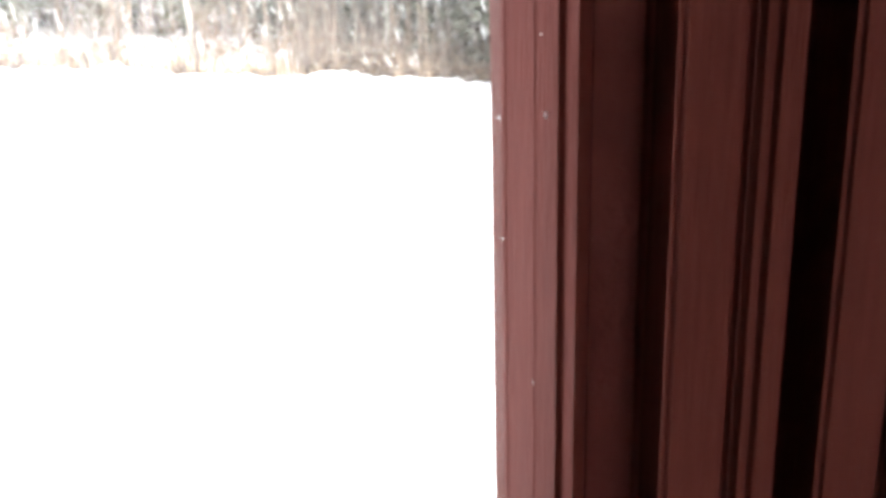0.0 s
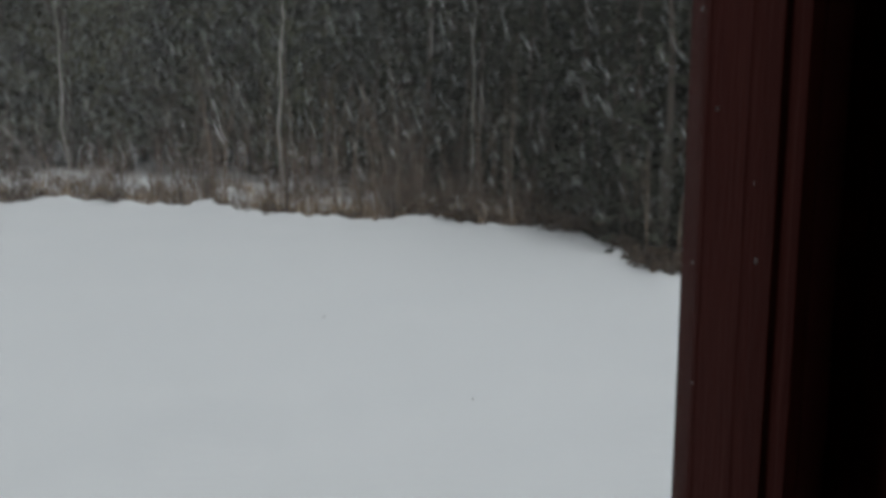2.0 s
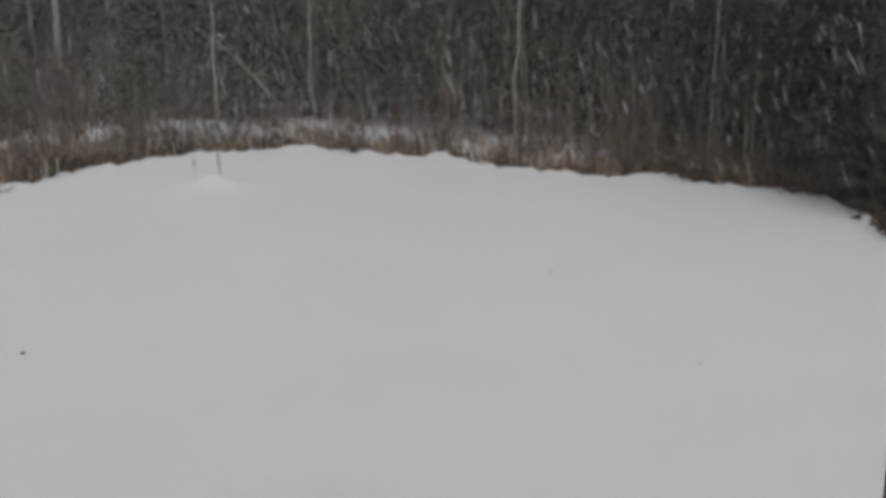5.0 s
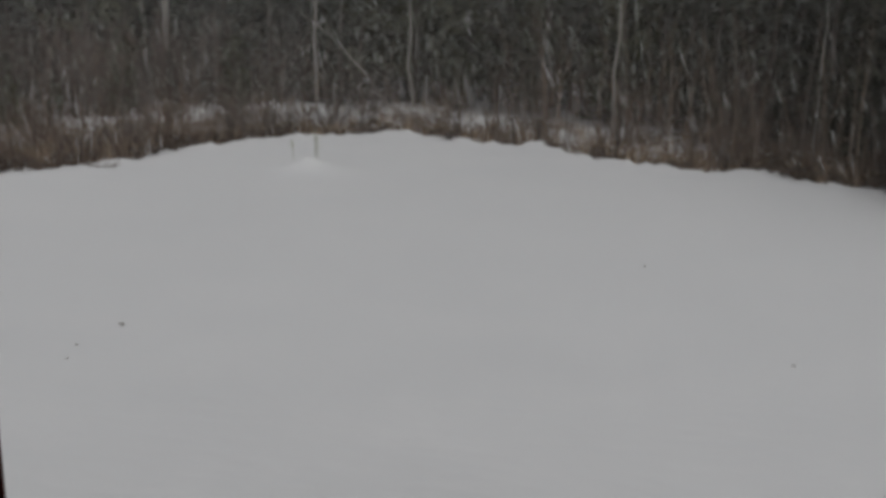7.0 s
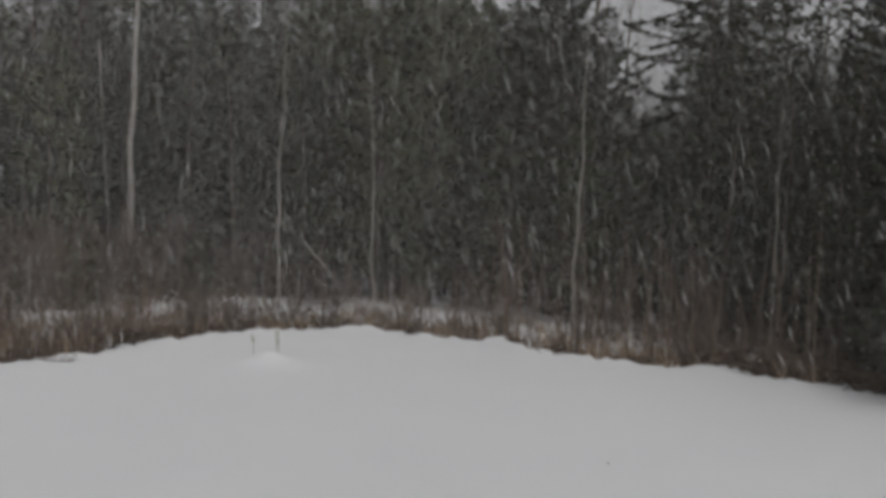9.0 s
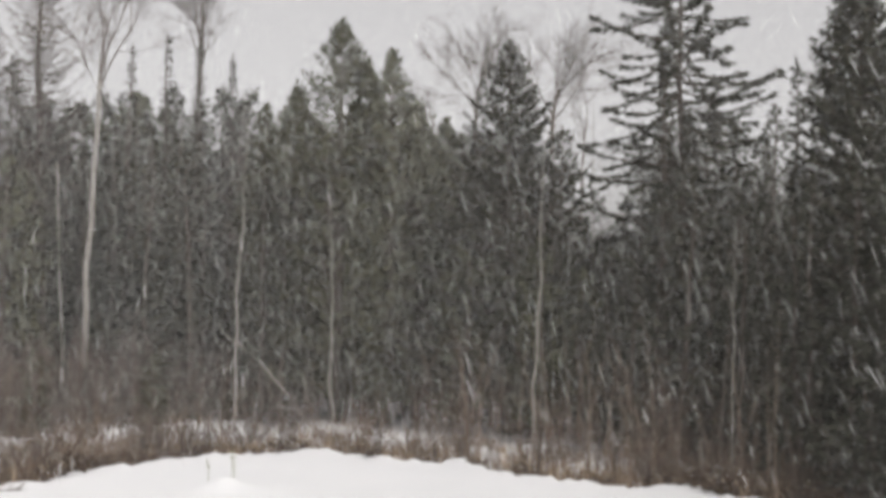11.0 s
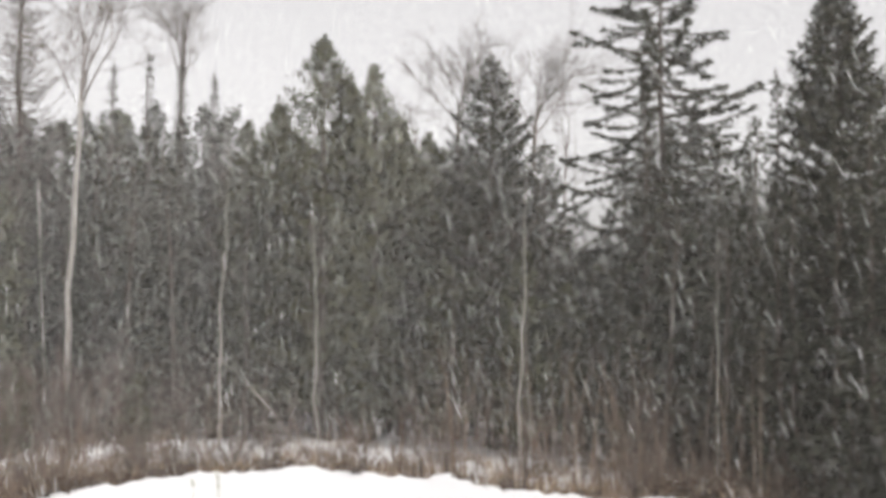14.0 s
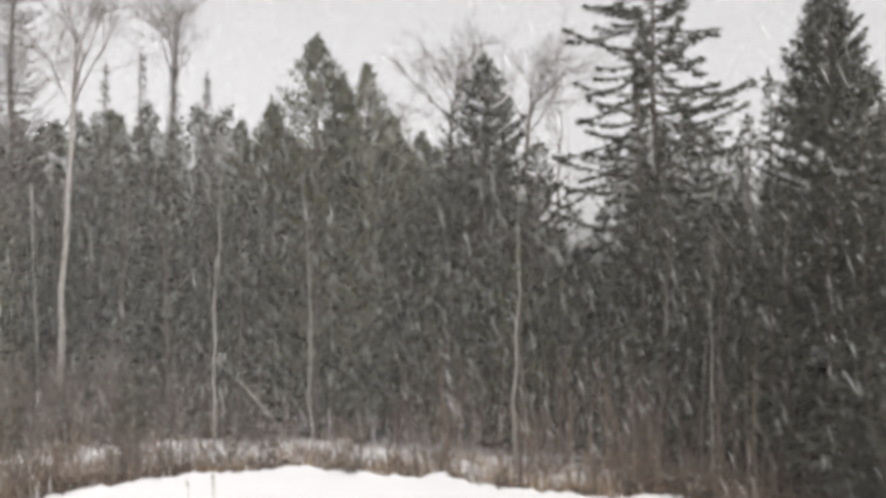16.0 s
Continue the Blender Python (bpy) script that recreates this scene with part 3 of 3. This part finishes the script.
for az, d, el, sd, ln in ((14.3, 37, 9.5, 41, 0.2), (9.3, 35, 6.5, 42, -0.2), (-1.4, 31, 9.0, 43, 0.25), (-11.4, 28.5, 5.0, 44, 0.1), (-1.0, 46, 12.0, 45, 0.2), (-4.3, 43, 11.5, 46, 0)):
    stand(bare_tree("young_birch", tall(d, el), sd, 0.16, 0.45, 0.0050, BIRCH, TWIG, "slender pale young birch with bare twigs", 3, (ln, 0), 6), az, d)
snag = new("snag")
tb = Tubes(7)
tb.add([(0, 0, -0.3), (-0.05, 0, 3), (-0.25, 0, 6), (-0.42, 0, tall(44, 7.0))], [0.065, 0.055, 0.045, 0.03])
piece("trunk", tb.mesh("trunk", BIRCH), snag)
stand(tagged(snag, "pale broken dead trunk without branches", "tree"), 22.85, 44)

# the crowd of trees that closes the wood, from a few grown kinds
rng = np.random.default_rng(5)
KINDS = [conifer("spruce", 9.0, 1.7, 51, SPRUCE, 0.02, 0.27, 6, 0.85, 0.8, bough=0.12, label=DENSE), conifer("spruce", 8.0, 1.9, 52, SPRUCE, 0.02, 0.27, 6, 0.85, 0.8, bough=0.12, label=DENSE),
         cedar("cedar", 8.0, 1.5, 53, "dense brownish green cedar in the wood", 0.42), conifer("fir", 7.0, 1.9, 54, SPRUCE, 0.02, 0.25, 6, 0.85, 0.85, bough=0.12, label="bushy dark green young fir"), cedar("cedar", 6.5, 1.4, 55, "bushy brownish green young cedar", 0.42)]
SIZES = [9.0, 8.0, 8.0, 7.0, 6.5]
CAPS = [(-19, 9, 13), (-13.3, 7.5, 10.3), (-12, 6, 8.7), (-6.6, 7.5, 9.8), (-2.5, 3.6, 5.4), (2.5, 5, 8.5), (12, 7, 10), (22, 8.5, 11.6), (99, 8, 11.5)]
spots = []
for az in np.arange(-34, 38, 1.25):
    for row in range(3):
        a = az + rng.uniform(-0.5, 0.5) + 0.4 * row
        if row == 2 and (a < -14 or a > 30):
            continue
        lo, hi = next((p, q) for top, p, q in CAPS if a < top)
        el = rng.uniform(lo, hi) - 1.2 * (2 - row) + 0.5
        if a < -14:
            d = edge(a) + (2.4, 5.0, 9.0)[row] + rng.uniform(-0.5, 1)
        elif a < -5:
            d = (32, 37, 45)[row] + rng.uniform(-2, 2.5)
        elif a < 2.5:
            d = (38, 44, 51)[row] + rng.uniform(-3, 2.5)
        else:
            d = (44, 49, 54)[row] + rng.uniform(-3.5, 2)
            d += 2.5 if 19.5 < a < 25.5 else 0.0
        spots.append((a, d, el))
spots += [(-11.6, 36, 9.6), (-12.7, 35, 8.7), (-13.5, 34, 10.3), (-10.2, 37, 10.2), (-9.2, 38, 9.8), (-6.8, 38, 8.8), (0.6, 52, 9.8), (-0.9, 53, 8.4), (2.0, 52, 9.0), (-7.0, 60, 4.0), (-5.9, 62, 4.6), (-4.8, 61, 4.3), (-3.7, 63, 4.8), (-5.3, 54, 3.2), (-4.2, 53, 3.0), (-2.8, 60, 5.0)]
spots += [(a + rng.uniform(-0.4, 0.4), rng.uniform(54, 59), rng.uniform(9.6, 11.2)) for a in np.arange(13.5, 29, 1.0)]
for q, (a, d, el) in enumerate(spots):
    k = int(rng.integers(0, 5)) if q >= 5 else q
    if (a < -4 or a > 13.5 and q % 4) and q >= 5:
        k = (0, 1, 3)[q % 3]
    m = Matrix.Translation(on_ground(a, d)) @ pose(0, 0, 0, 0, 0, rng.uniform(0, 360)) @ Matrix.Scale(tall(d, el) / SIZES[k] / KINDS[k].scale[0], 4)
    if q < 5:
        KINDS[k].matrix_basis = m
    else:
        copy_thing(KINDS[k], m)


# young firs and cedars before the wood
for q in range(26):
    k = 3 + q % 2
    a = rng.uniform(-24, 34)
    d = float(edge(a)) + rng.uniform(6.5, 11)
    copy_thing(KINDS[k], Matrix.Translation(on_ground(a, d)) @ pose(0, 0, 0, 0, 0, rng.uniform(0, 360)) @ Matrix.Scale(rng.uniform(0.18, 0.45) / KINDS[k].scale[0], 4))


# low firs whose boughs touch the open snow
for q in range(16):
    a = rng.uniform(-27, -17.5)
    copy_thing(KINDS[3], Matrix.Translation(on_ground(a, float(edge(a)) + rng.uniform(0.5, 2.2))) @ pose(0, 0, 0, 0, 0, rng.uniform(0, 360)) @ Matrix.Scale(rng.uniform(0.16, 0.42) / KINDS[3].scale[0], 4))


# ---- brush along the snow's edge ----
def stalks(name, material, count, seed, az_range, depth, height, width, lean, label, clump=0):
    """Thin bent stems, each a tapered strip of three lengths, in clumps."""
    r = np.random.default_rng(seed)
    az = r.uniform(*az_range, count)
    gap = r.exponential(depth, count) - 0.35
    if clump:
        c_az, c_gap = r.uniform(*az_range, clump), r.exponential(depth, clump) - 0.25
        w = r.integers(0, clump, count)
        az, gap = c_az[w] + r.normal(0, 0.35, count), np.maximum(-0.6, c_gap[w] + r.normal(0, 0.22, count))
    d = edge(az) + gap
    x, y = -np.sin(np.radians(az)) * d, np.cos(np.radians(az)) * d
    z = ground_z(x, y) - 0.03
    h = height * r.uniform(0.35, 1.15, count)
    a = r.uniform(0, 6.283, count)
    bend = h * lean * r.uniform(0.1, 1.0, count)
    th = r.uniform(0, 3.14, count)
    wv = np.stack([np.cos(th), np.sin(th), 0 * th], 1) * (width * r.uniform(0.6, 1.4, count))[:, None]
    rows = []
    for s, wd in ((0, 1.0), (0.4, 0.8), (0.75, 0.55), (1.0, 0.12)):
        c = np.stack([x + np.cos(a) * bend * s ** 2, y + np.sin(a) * bend * s ** 2, z + h * (s - 0.25 * lean * s ** 3)], 1)
        rows += [c - wv * wd / 2, c + wv * wd / 2]
    v = np.stack(rows, 1).reshape(-1, 3)
    b = np.arange(count)[:, None] * 8
    f = np.concatenate([b + np.array(q) for q in ((0, 1, 3, 2), (2, 3, 5, 4), (4, 5, 7, 6))])
    return tagged(new(name, mesh_of(name, v, f, material)), label, "brush", kind="stuff")


stalks("dry_grass", GRASS, 3900, 61, (-17, 15.5), 2.0, 0.50, 0.020, 0.9, "tan dry grass and reeds standing in snow", 140)
stalks("dry_grass", GRASS, 1500, 66, (15, 34), 3.2, 0.55, 0.022, 0.7, "tan dry grass and reeds standing in snow", 90)
stalks("brush_twigs", SHRUB, 2300, 62, (15, 38), 3.2, 0.95, 0.024, 0.85, "brown leafless brush stems along the snow's edge", 60)
stalks("brush_twigs", SHRUB, 1000, 63, (-18, 15), 2.0, 0.65, 0.022, 0.7, "brown leafless brush stems along the snow's edge", 60)
stalks("edge_twigs", SHRUB, 2300, 67, (-25, 34), 0.30, 0.34, 0.016, 1.2, "short dark twigs poking through the snow's edge", 160)
stalks("saplings", SHRUB, 240, 64, (-24, 36), 5.0, 2.2, 0.022, 0.35, "thin brown saplings before the dark trees", 150)
stalks("tall_twigs", TWIG, 260, 65, (-22, 36), 7.0, 4.2, 0.022, 0.3, "thin grey-brown saplings among the trees")

stalks("brush_twigs", SHRUB, 520, 70, (-19, -4), 1.8, 1.4, 0.017, 0.7, "brown leafless brush stems along the snow's edge", 55)
stalks("dry_grass", GRASS, 1500, 78, (-17, 34), 5.5, 0.5, 0.020, 0.8, "tan dry grass tufts scattered in the snow", 150)
stalks("edge_twigs", SHRUB, 800, 77, (17, 34), 0.12, 0.45, 0.018, 1.0, "short dark twigs poking through the snow's edge", 38)
stalks("saplings", SHRUB, 90, 68, (-24, -2), 2.6, 3.6, 0.022, 0.3, "thin grey-brown saplings before the dark spruces")
stalks("brush_twigs", SHRUB, 1100, 79, (14.5, 36), 4.0, 0.95, 0.022, 0.6, "brown leafless brush stems scattered in the snow")
stalks("dry_grass", GRASS, 1700, 80, (14.5, 35), 2.2, 0.50, 0.020, 0.8, "tan dry grass tufts scattered in the snow", 90)
stalks("brush_twigs", SHRUB, 700, 76, (-19, 12), 1.6, 0.75, 0.020, 0.7, "brown leafless brush stems along the snow's edge")
stalks("saplings", SHRUB, 300, 91, (-15, 6), 5.5, 4.2, 0.020, 0.3, "slim red-brown saplings before the dark trees", 120)
stalks("saplings", SHRUB, 160, 92, (12, 34), 7.0, 3.6, 0.018, 0.35, "slim red-brown saplings before the dark trees", 80)
stalks("saplings", TWIG, 140, 69, (-2, 34), 5.0, 2.6, 0.020, 0.3, "thin grey-brown saplings before the cedars")


def shrub(height, seed, material):
    """A leafless shrub of many crooked stems with side twigs."""
    r = np.random.default_rng(seed)
    tubes = Tubes(3)
    for _ in range(11):
        a, out = r.uniform(0, 6.283), r.uniform(0.1, 0.75)
        p = Vector((r.normal(0, 0.09), r.normal(0, 0.09), -0.08))
        d = Vector((math.cos(a) * out, math.sin(a) * out, 1)).normalized()
        ln, pts = height * r.uniform(0.55, 1.1), []
        for _ in range(4):
            pts.append(p.copy())
            d = (d + Vector(r.normal(0, 0.16, 3))).normalized()
            p = p + d * (ln / 3)
        tubes.add(pts, [0.018, 0.014, 0.010, 0.004])
        for _ in range(6):
            j = int(r.integers(0, 3))
            b = pts[j].lerp(pts[j + 1], r.uniform(0, 1))
            e = (d + Vector(r.normal(0, 0.6, 3))).normalized() * height * r.uniform(0.15, 0.42)
            tubes.add([b, b + e * 0.5 + Vector((0, 0, 0.02)), b + e + Vector((0, 0, 0.06))], [0.011, 0.008, 0.004])
    return tagged(new("shrub", tubes.mesh("shrub", material)), "leafless brown shrub standing in the snow", "shrub", "shrubs at the forest edge")


r = np.random.default_rng(81)
SHRUBS = [shrub(1.2, 82, SHRUB), shrub(1.5, 83, SHRUB), shrub(1.0, 84, SHRUB), shrub(1.7, 85, TWIG)]
for q in range(150):
    k = q % 4
    az = r.uniform(16, 36) if q % 5 < 2 else r.uniform(-18.5, 17)
    gap = r.exponential(2.0) - 0.1 if az > 16 else r.exponential(2.6) + 0.1
    if q >= 115:
        gap = r.uniform(4.0, 12.0)
    if 12.6 < az < 16.6 and gap > 1.2 or 0.3 < az < 2.2:
        gap = r.uniform(0.2, 0.9)
    m = Matrix.Translation(on_ground(az, float(edge(az)) + gap)) @ pose(0, 0, 0, 0, 0, r.uniform(0, 360)) @ Matrix.Scale((r.uniform(0.5, 1.3) if q >= 115 else r.uniform(0.4, 0.85) if az < 16 else r.uniform(0.5, 0.95)) / SHRUBS[k].scale[0], 4)
    if q < 4:
        SHRUBS[k].matrix_basis = m
    else:
        copy_thing(SHRUBS[k], m)


def edge_clump(width, height, seed):
    """A low tangle of bent stems and withered fronds that leans over the snow."""
    r = np.random.default_rng(seed)
    tubes = Tubes(3)
    P, D = [], []
    for _ in range(12):
        a = r.uniform(0, 6.283)
        h = Vector((math.cos(a), math.sin(a), 0))
        ln, up = width * r.uniform(0.4, 1.0), height * r.uniform(0.5, 1.1)
        pts = [Vector((0, 0, -0.06)), h * ln * 0.35 + Vector((0, 0, up * 0.8)), h * ln * 0.75 + Vector((0, 0, up)), h * ln + Vector((0, 0, up * 0.55))]
        tubes.add(pts, [0.014, 0.012, 0.008, 0.004])
        for _ in range(9):
            k = int(r.integers(0, 3))
            P.append(tuple(pts[k].lerp(pts[k + 1], r.uniform(0.2, 1))))
            D.append((h.x + r.normal(0, 0.8), h.y + r.normal(0, 0.8), r.normal(-0.1, 0.5)))
    n = len(P)
    v, f = sprays(np.array(P), np.array(D), r.normal(0, 1, (n, 3)), r.uniform(0.08, 0.20, n), r.uniform(0.03, 0.07, n))
    root = new("withered_clump")
    tagged(piece("stems", tubes.mesh("stems", THICKET_BARK), root), kind="stuff")
    tagged(piece("fronds", mesh_of("fronds", v, f, WITHERED), root), kind="stuff")
    return tagged(root, "low withered brown clump leaning over the snow's edge", "shrub", "withered clumps along the snow")


CLUMPS = [edge_clump(0.55, 0.28, 101), edge_clump(0.42, 0.38, 102), edge_clump(0.7, 0.22, 103)]
for q in range(108):
    k = q % 3
    az = r.uniform(15.5, 35) if q % 9 < 4 else r.uniform(-26, -7) if q % 9 < 8 else r.uniform(-7, 15)
    big = r.uniform(0.45, 1.25)
    m = Matrix.Translation(on_ground(az, float(edge(az)) + r.normal(-0.12, 0.30), 0.02)) @ pose(0, 0, 0, 0, 0, r.uniform(0, 360)) @ Matrix.Scale(big / CLUMPS[k].scale[0], 4)
    if q < 3:
        CLUMPS[k].matrix_basis = m
    else:
        copy_thing(CLUMPS[k], m)


def thicket_shrub(height, seed, material):
    """A tall leafless shrub: slim stems that fan out into a cloud of fine twigs."""
    r = np.random.default_rng(seed)
    tubes = Tubes(3)
    for _ in range(13):
        a, out = r.uniform(0, 6.283), r.uniform(0.05, 0.45)
        p = Vector((r.normal(0, 0.22), r.normal(0, 0.22), -0.08))
        d = Vector((math.cos(a) * out, math.sin(a) * out, 1)).normalized()
        ln, pts = height * r.uniform(0.5, 1.08), []
        for _ in range(5):
            pts.append(p.copy())
            d = (d + Vector(r.normal(0, 0.10, 3)) + Vector((0, 0, 0.04))).normalized()
            p = p + d * (ln / 4)
        tubes.add(pts, [0.016, 0.013, 0.010, 0.007, 0.004])
        for _ in range(12):
            j = int(r.integers(0, 4))
            b = pts[j].lerp(pts[j + 1], r.uniform(0, 1))
            e = (d * 0.8 + Vector(r.normal(0, 0.5, 3))).normalized() * height * r.uniform(0.10, 0.26)
            tubes.add([b, b + e], [0.008, 0.004])
    return tagged(new("shrub", tubes.mesh("shrub", material)), "tall leafless shrub with a haze of fine twigs", "shrub", "thicket before the trees")


THICKET = [thicket_shrub(3.2, 86, THICKET_BARK), thicket_shrub(2.6, 87, SHRUB), thicket_shrub(3.6, 88, TWIG)]
for q in range(120):
    k = q % 3
    if q % 10 < 7:
        az = r.uniform(11, 36)
        gap, size = r.uniform(9.0, 14.0), r.uniform(0.8, 1.12)
        if az < 16:
            gap, size = r.uniform(10.0, 14.0), size * 0.75
    elif q % 10 < 9:
        az = r.uniform(-17, -3)
        gap, size = r.uniform(4.0, 8.0), r.uniform(0.5, 0.9)
    else:
        az = r.uniform(-3, 11)
        gap, size = r.uniform(9.0, 13.0), r.uniform(0.5, 0.8)
    m = Matrix.Translation(on_ground(az, float(edge(az)) + gap)) @ pose(0, 0, 0, 0, 0, r.uniform(0, 360)) @ Matrix.Scale(size / THICKET[k].scale[0], 4)
    if q < 3:
        THICKET[k].matrix_basis = m
    else:
        copy_thing(THICKET[k], m)


# ---- stumps, fallen wood and small things on the snow ----
def stem(name, pts, radii, material, az, d, label, category, sides=7):
    t = Tubes(sides)
    t.add(pts, radii)
    return stand(tagged(new(name, t.mesh(name, material)), label, category), az, d)


stem("stump", [(0, 0, -0.2), (0.01, 0, 0.3), (-0.01, 0, 0.72)], [0.065, 0.055, 0.045], BARK, 2.5, 30.3, "dark upright stump at the snow's edge", "stump")
stem("stump", [(0, 0, -0.2), (-0.06, 0, 0.3), (-0.10, 0, 0.80)], [0.06, 0.05, 0.035], BARK, 3.75, 30.6, "dark leaning stump at the snow's edge", "stump")
stem("stump", [(0, 0, -0.2), (0.05, 0, 0.4), (0.02, 0, 1.1)], [0.07, 0.06, 0.045], BARK, -1.55, 28.6, "dark upright stump in tan grass", "stump")
stem("fallen_log", [(-0.55, 0, 0.10), (0, 0.05, 0.13), (0.5, 0, 0.10)], [0.09, 0.10, 0.085], LOGWOOD, -17.4, 24.75, "orange-brown fallen log half buried in snow", "log", 9)
stem("fallen_log", [(-0.4, 0, 0.06), (0, 0.05, 0.10), (0.45, 0.1, 0.06)], [0.08, 0.09, 0.07], BARK, -16.4, 24.6, "dark fallen log beside an orange one", "log", 9)


def leaning_pole():
    """A dead pole that leans against the young birches, with a few broken side twigs."""
    r = np.random.default_rng(44)
    foot, tip = on_ground(10.3, 38.6, 0.1), polar(15.1, 37.4, 3.25)
    pts = [foot.lerp(tip, q) + Vector((0, 0, 0.35 * math.sin(math.pi * q))) for q in (0, 0.25, 0.5, 0.75, 1)]
    t = Tubes(6)
    t.add(pts, [0.045, 0.040, 0.033, 0.025, 0.012])
    for _ in range(9):
        k = int(r.integers(1, 4))
        b = pts[k].lerp(pts[k + 1], r.uniform(0, 1))
        e = Vector((r.normal(-0.2, 0.35), r.normal(0, 0.3), r.uniform(0.1, 0.7)))
        t.add([b, b + e * 0.5, b + e], [0.014, 0.010, 0.005], 3)
    return tagged(new("leaning_pole", t.mesh("leaning_pole", BIRCH)), "pale dead pole leaning against young birches", "branch")


leaning_pole()


def fallen_bough(seed, az, d, turn):
    """A grey bough lying on the snow with its twigs spread."""
    r = np.random.default_rng(seed)
    t = Tubes(4)
    pts = [Vector((0.45 * q, r.normal(0, 0.06), 0.07 + 0.06 * q * (q < 3) + r.normal(0, 0.03))) for q in range(5)]
    t.add(pts, [0.03, 0.026, 0.02, 0.014, 0.006])
    for _ in range(26):
        j = int(r.integers(0, 4))
        b = pts[j].lerp(pts[j + 1], r.uniform(0, 1))
        e = Vector((r.uniform(0.1, 0.5), r.normal(0, 0.35), r.uniform(-0.02, 0.35)))
        t.add([b, b + e * 0.5, b + e], [0.010, 0.007, 0.003], 3)
    ob = new("fallen_bough", t.mesh("fallen_bough", SHRUB))
    return stand(tagged(ob, "grey-brown fallen bough lying on the snow", "bough"), az, d, turn)


for q, (az, d, turn) in enumerate(((-24.2, 21.0, 30), (28.4, 26.6, 10), (29.6, 26.3, 200))):
    fallen_bough(90 + q, az, d, turn)


def weed():
    """Two leafy stems that stick out of the snow heap."""
    root = new("weed")
    r = np.random.default_rng(96)
    for x, h in ((0.18, 0.52), (-0.36, 0.26), (0.24, 0.40)):
        t = Tubes(4)
        t.add([(x, 0, -0.3), (x + 0.01, 0, h * 0.5), (x - 0.05, 0, h)], [0.007, 0.006, 0.003])
        st = piece("stem", t.mesh("stem", WEED), root)
        n = 12
        z = r.uniform(0.15, 1, n) * h
        v, f = sprays(np.stack([np.full(n, x), np.zeros(n), z], 1), np.stack([r.normal(0, 1, n), r.normal(0, 1, n), r.uniform(0.3, 1.2, n)], 1), r.normal(0, 1, (n, 3)), r.uniform(0.06, 0.12, n), r.uniform(0.015, 0.03, n))
        piece("leaves", mesh_of("leaves", v, f, WEED), st)
    root.matrix_basis = Matrix.Translation((MOUND[0], MOUND[1], float(ground_z(np.array(MOUND[0]), np.array(MOUND[1])))))
    return tagged(root, "yellow-green weed stems sticking out of a snow heap", "weed")


weed()


def leaf(x, y, size, seed):
    """A dead leaf, curled, lying on the snow."""
    r = np.random.default_rng(seed)
    n = 9
    v, f = [(0, 0, 0.01)], []
    for k in range(n):
        a = 6.283 * k / n
        q = size * (0.35 + 0.25 * (k % 2) + 0.1 * r.random())
        v.append((math.cos(a) * q, math.sin(a) * q * 0.7, 0.012 + size * 0.25 * abs(math.cos(a)) * r.uniform(0.4, 1)))
        f.append([0, 1 + k, 1 + (k + 1) % n])
    ob = new("dead_leaf", mesh_of("dead_leaf", v, f, DEADLEAF))
    ob.modifiers.new("thickness", "SOLIDIFY").thickness = 0.003
    ob.matrix_basis = Matrix.Translation((x, y, float(ground_z(np.array(x), np.array(y))) + 0.002)) @ pose(0, 0, 0, 0, 0, seed * 77)
    return tagged(ob, "small dark curled leaf lying on snow", "leaf")


for q, (x, y, size) in enumerate(((1.02, 16.62, 0.065), (-5.70, 12.44, 0.08), (-5.78, 11.1, 0.05), (-5.9, 11.6, 0.05), (2.56, 12.4, 0.05))):
    leaf(x, y, size, q + 1)

# ---- falling snow ----
def snowfall(name, count, seed, near, far, half_len, half_wide, label, faces):
    """Flakes on the wind, spread over the air between near and far; faces: specks, or solid slivers."""
    r = np.random.default_rng(seed)
    d = near + (far - near) * r.uniform(0, 1, count) ** 0.62
    fa, fe = np.radians(r.uniform(-29, 33, count)), np.tan(np.radians(r.uniform(-9, 19, count)))
    c = np.stack([-np.sin(fa) * d, np.cos(fa) * d, EYE_Z + fe * d], 1)
    c = c[c[:, 2] > 0.25]
    n = len(c)
    ax = np.stack([r.normal(-0.27, 0.10, n), r.normal(0.55, 0.12, n), np.ones(n)], 1)
    ax /= np.linalg.norm(ax, axis=1, keepdims=True)
    e1 = np.cross(ax, np.array([0.0, 1.0, 0.0]))
    e1 /= np.linalg.norm(e1, axis=1, keepdims=True)
    e2 = np.cross(ax, e1)
    h, w = (half_len * r.uniform(0.5, 1.6, n))[:, None], (half_wide * r.uniform(0.6, 1.5, n))[:, None]
    if faces == "specks":
        v = np.stack([c - ax * h, c + e1 * w, c + ax * h - e1 * w], 1).reshape(-1, 3)
        f = np.arange(3 * n).reshape(n, 3)
    else:
        v = np.stack([c - ax * h, c + e1 * w, c + e2 * w, c - e1 * w, c - e2 * w, c + ax * h], 1).reshape(-1, 3)
        f = np.concatenate([np.arange(n)[:, None] * 6 + np.array(q) for q in ((0, 2, 1), (0, 3, 2), (0, 4, 3), (0, 1, 4), (5, 1, 2), (5, 2, 3), (5, 3, 4), (5, 4, 1))])
    return tagged(new(name, mesh_of(name, v, f, FLAKE)), label, "snowflakes", kind="stuff")


snowfall("falling_snow", 7600, 71, 4.5, 27.0, 0.060, 0.0014, "white snowflakes drifting down on the wind", "slivers")
snowfall("fine_falling_snow", 620000, 72, 27.0, 50.0, 0.0130, 0.0050, "fine snow falling thickly before the far trees", "specks")
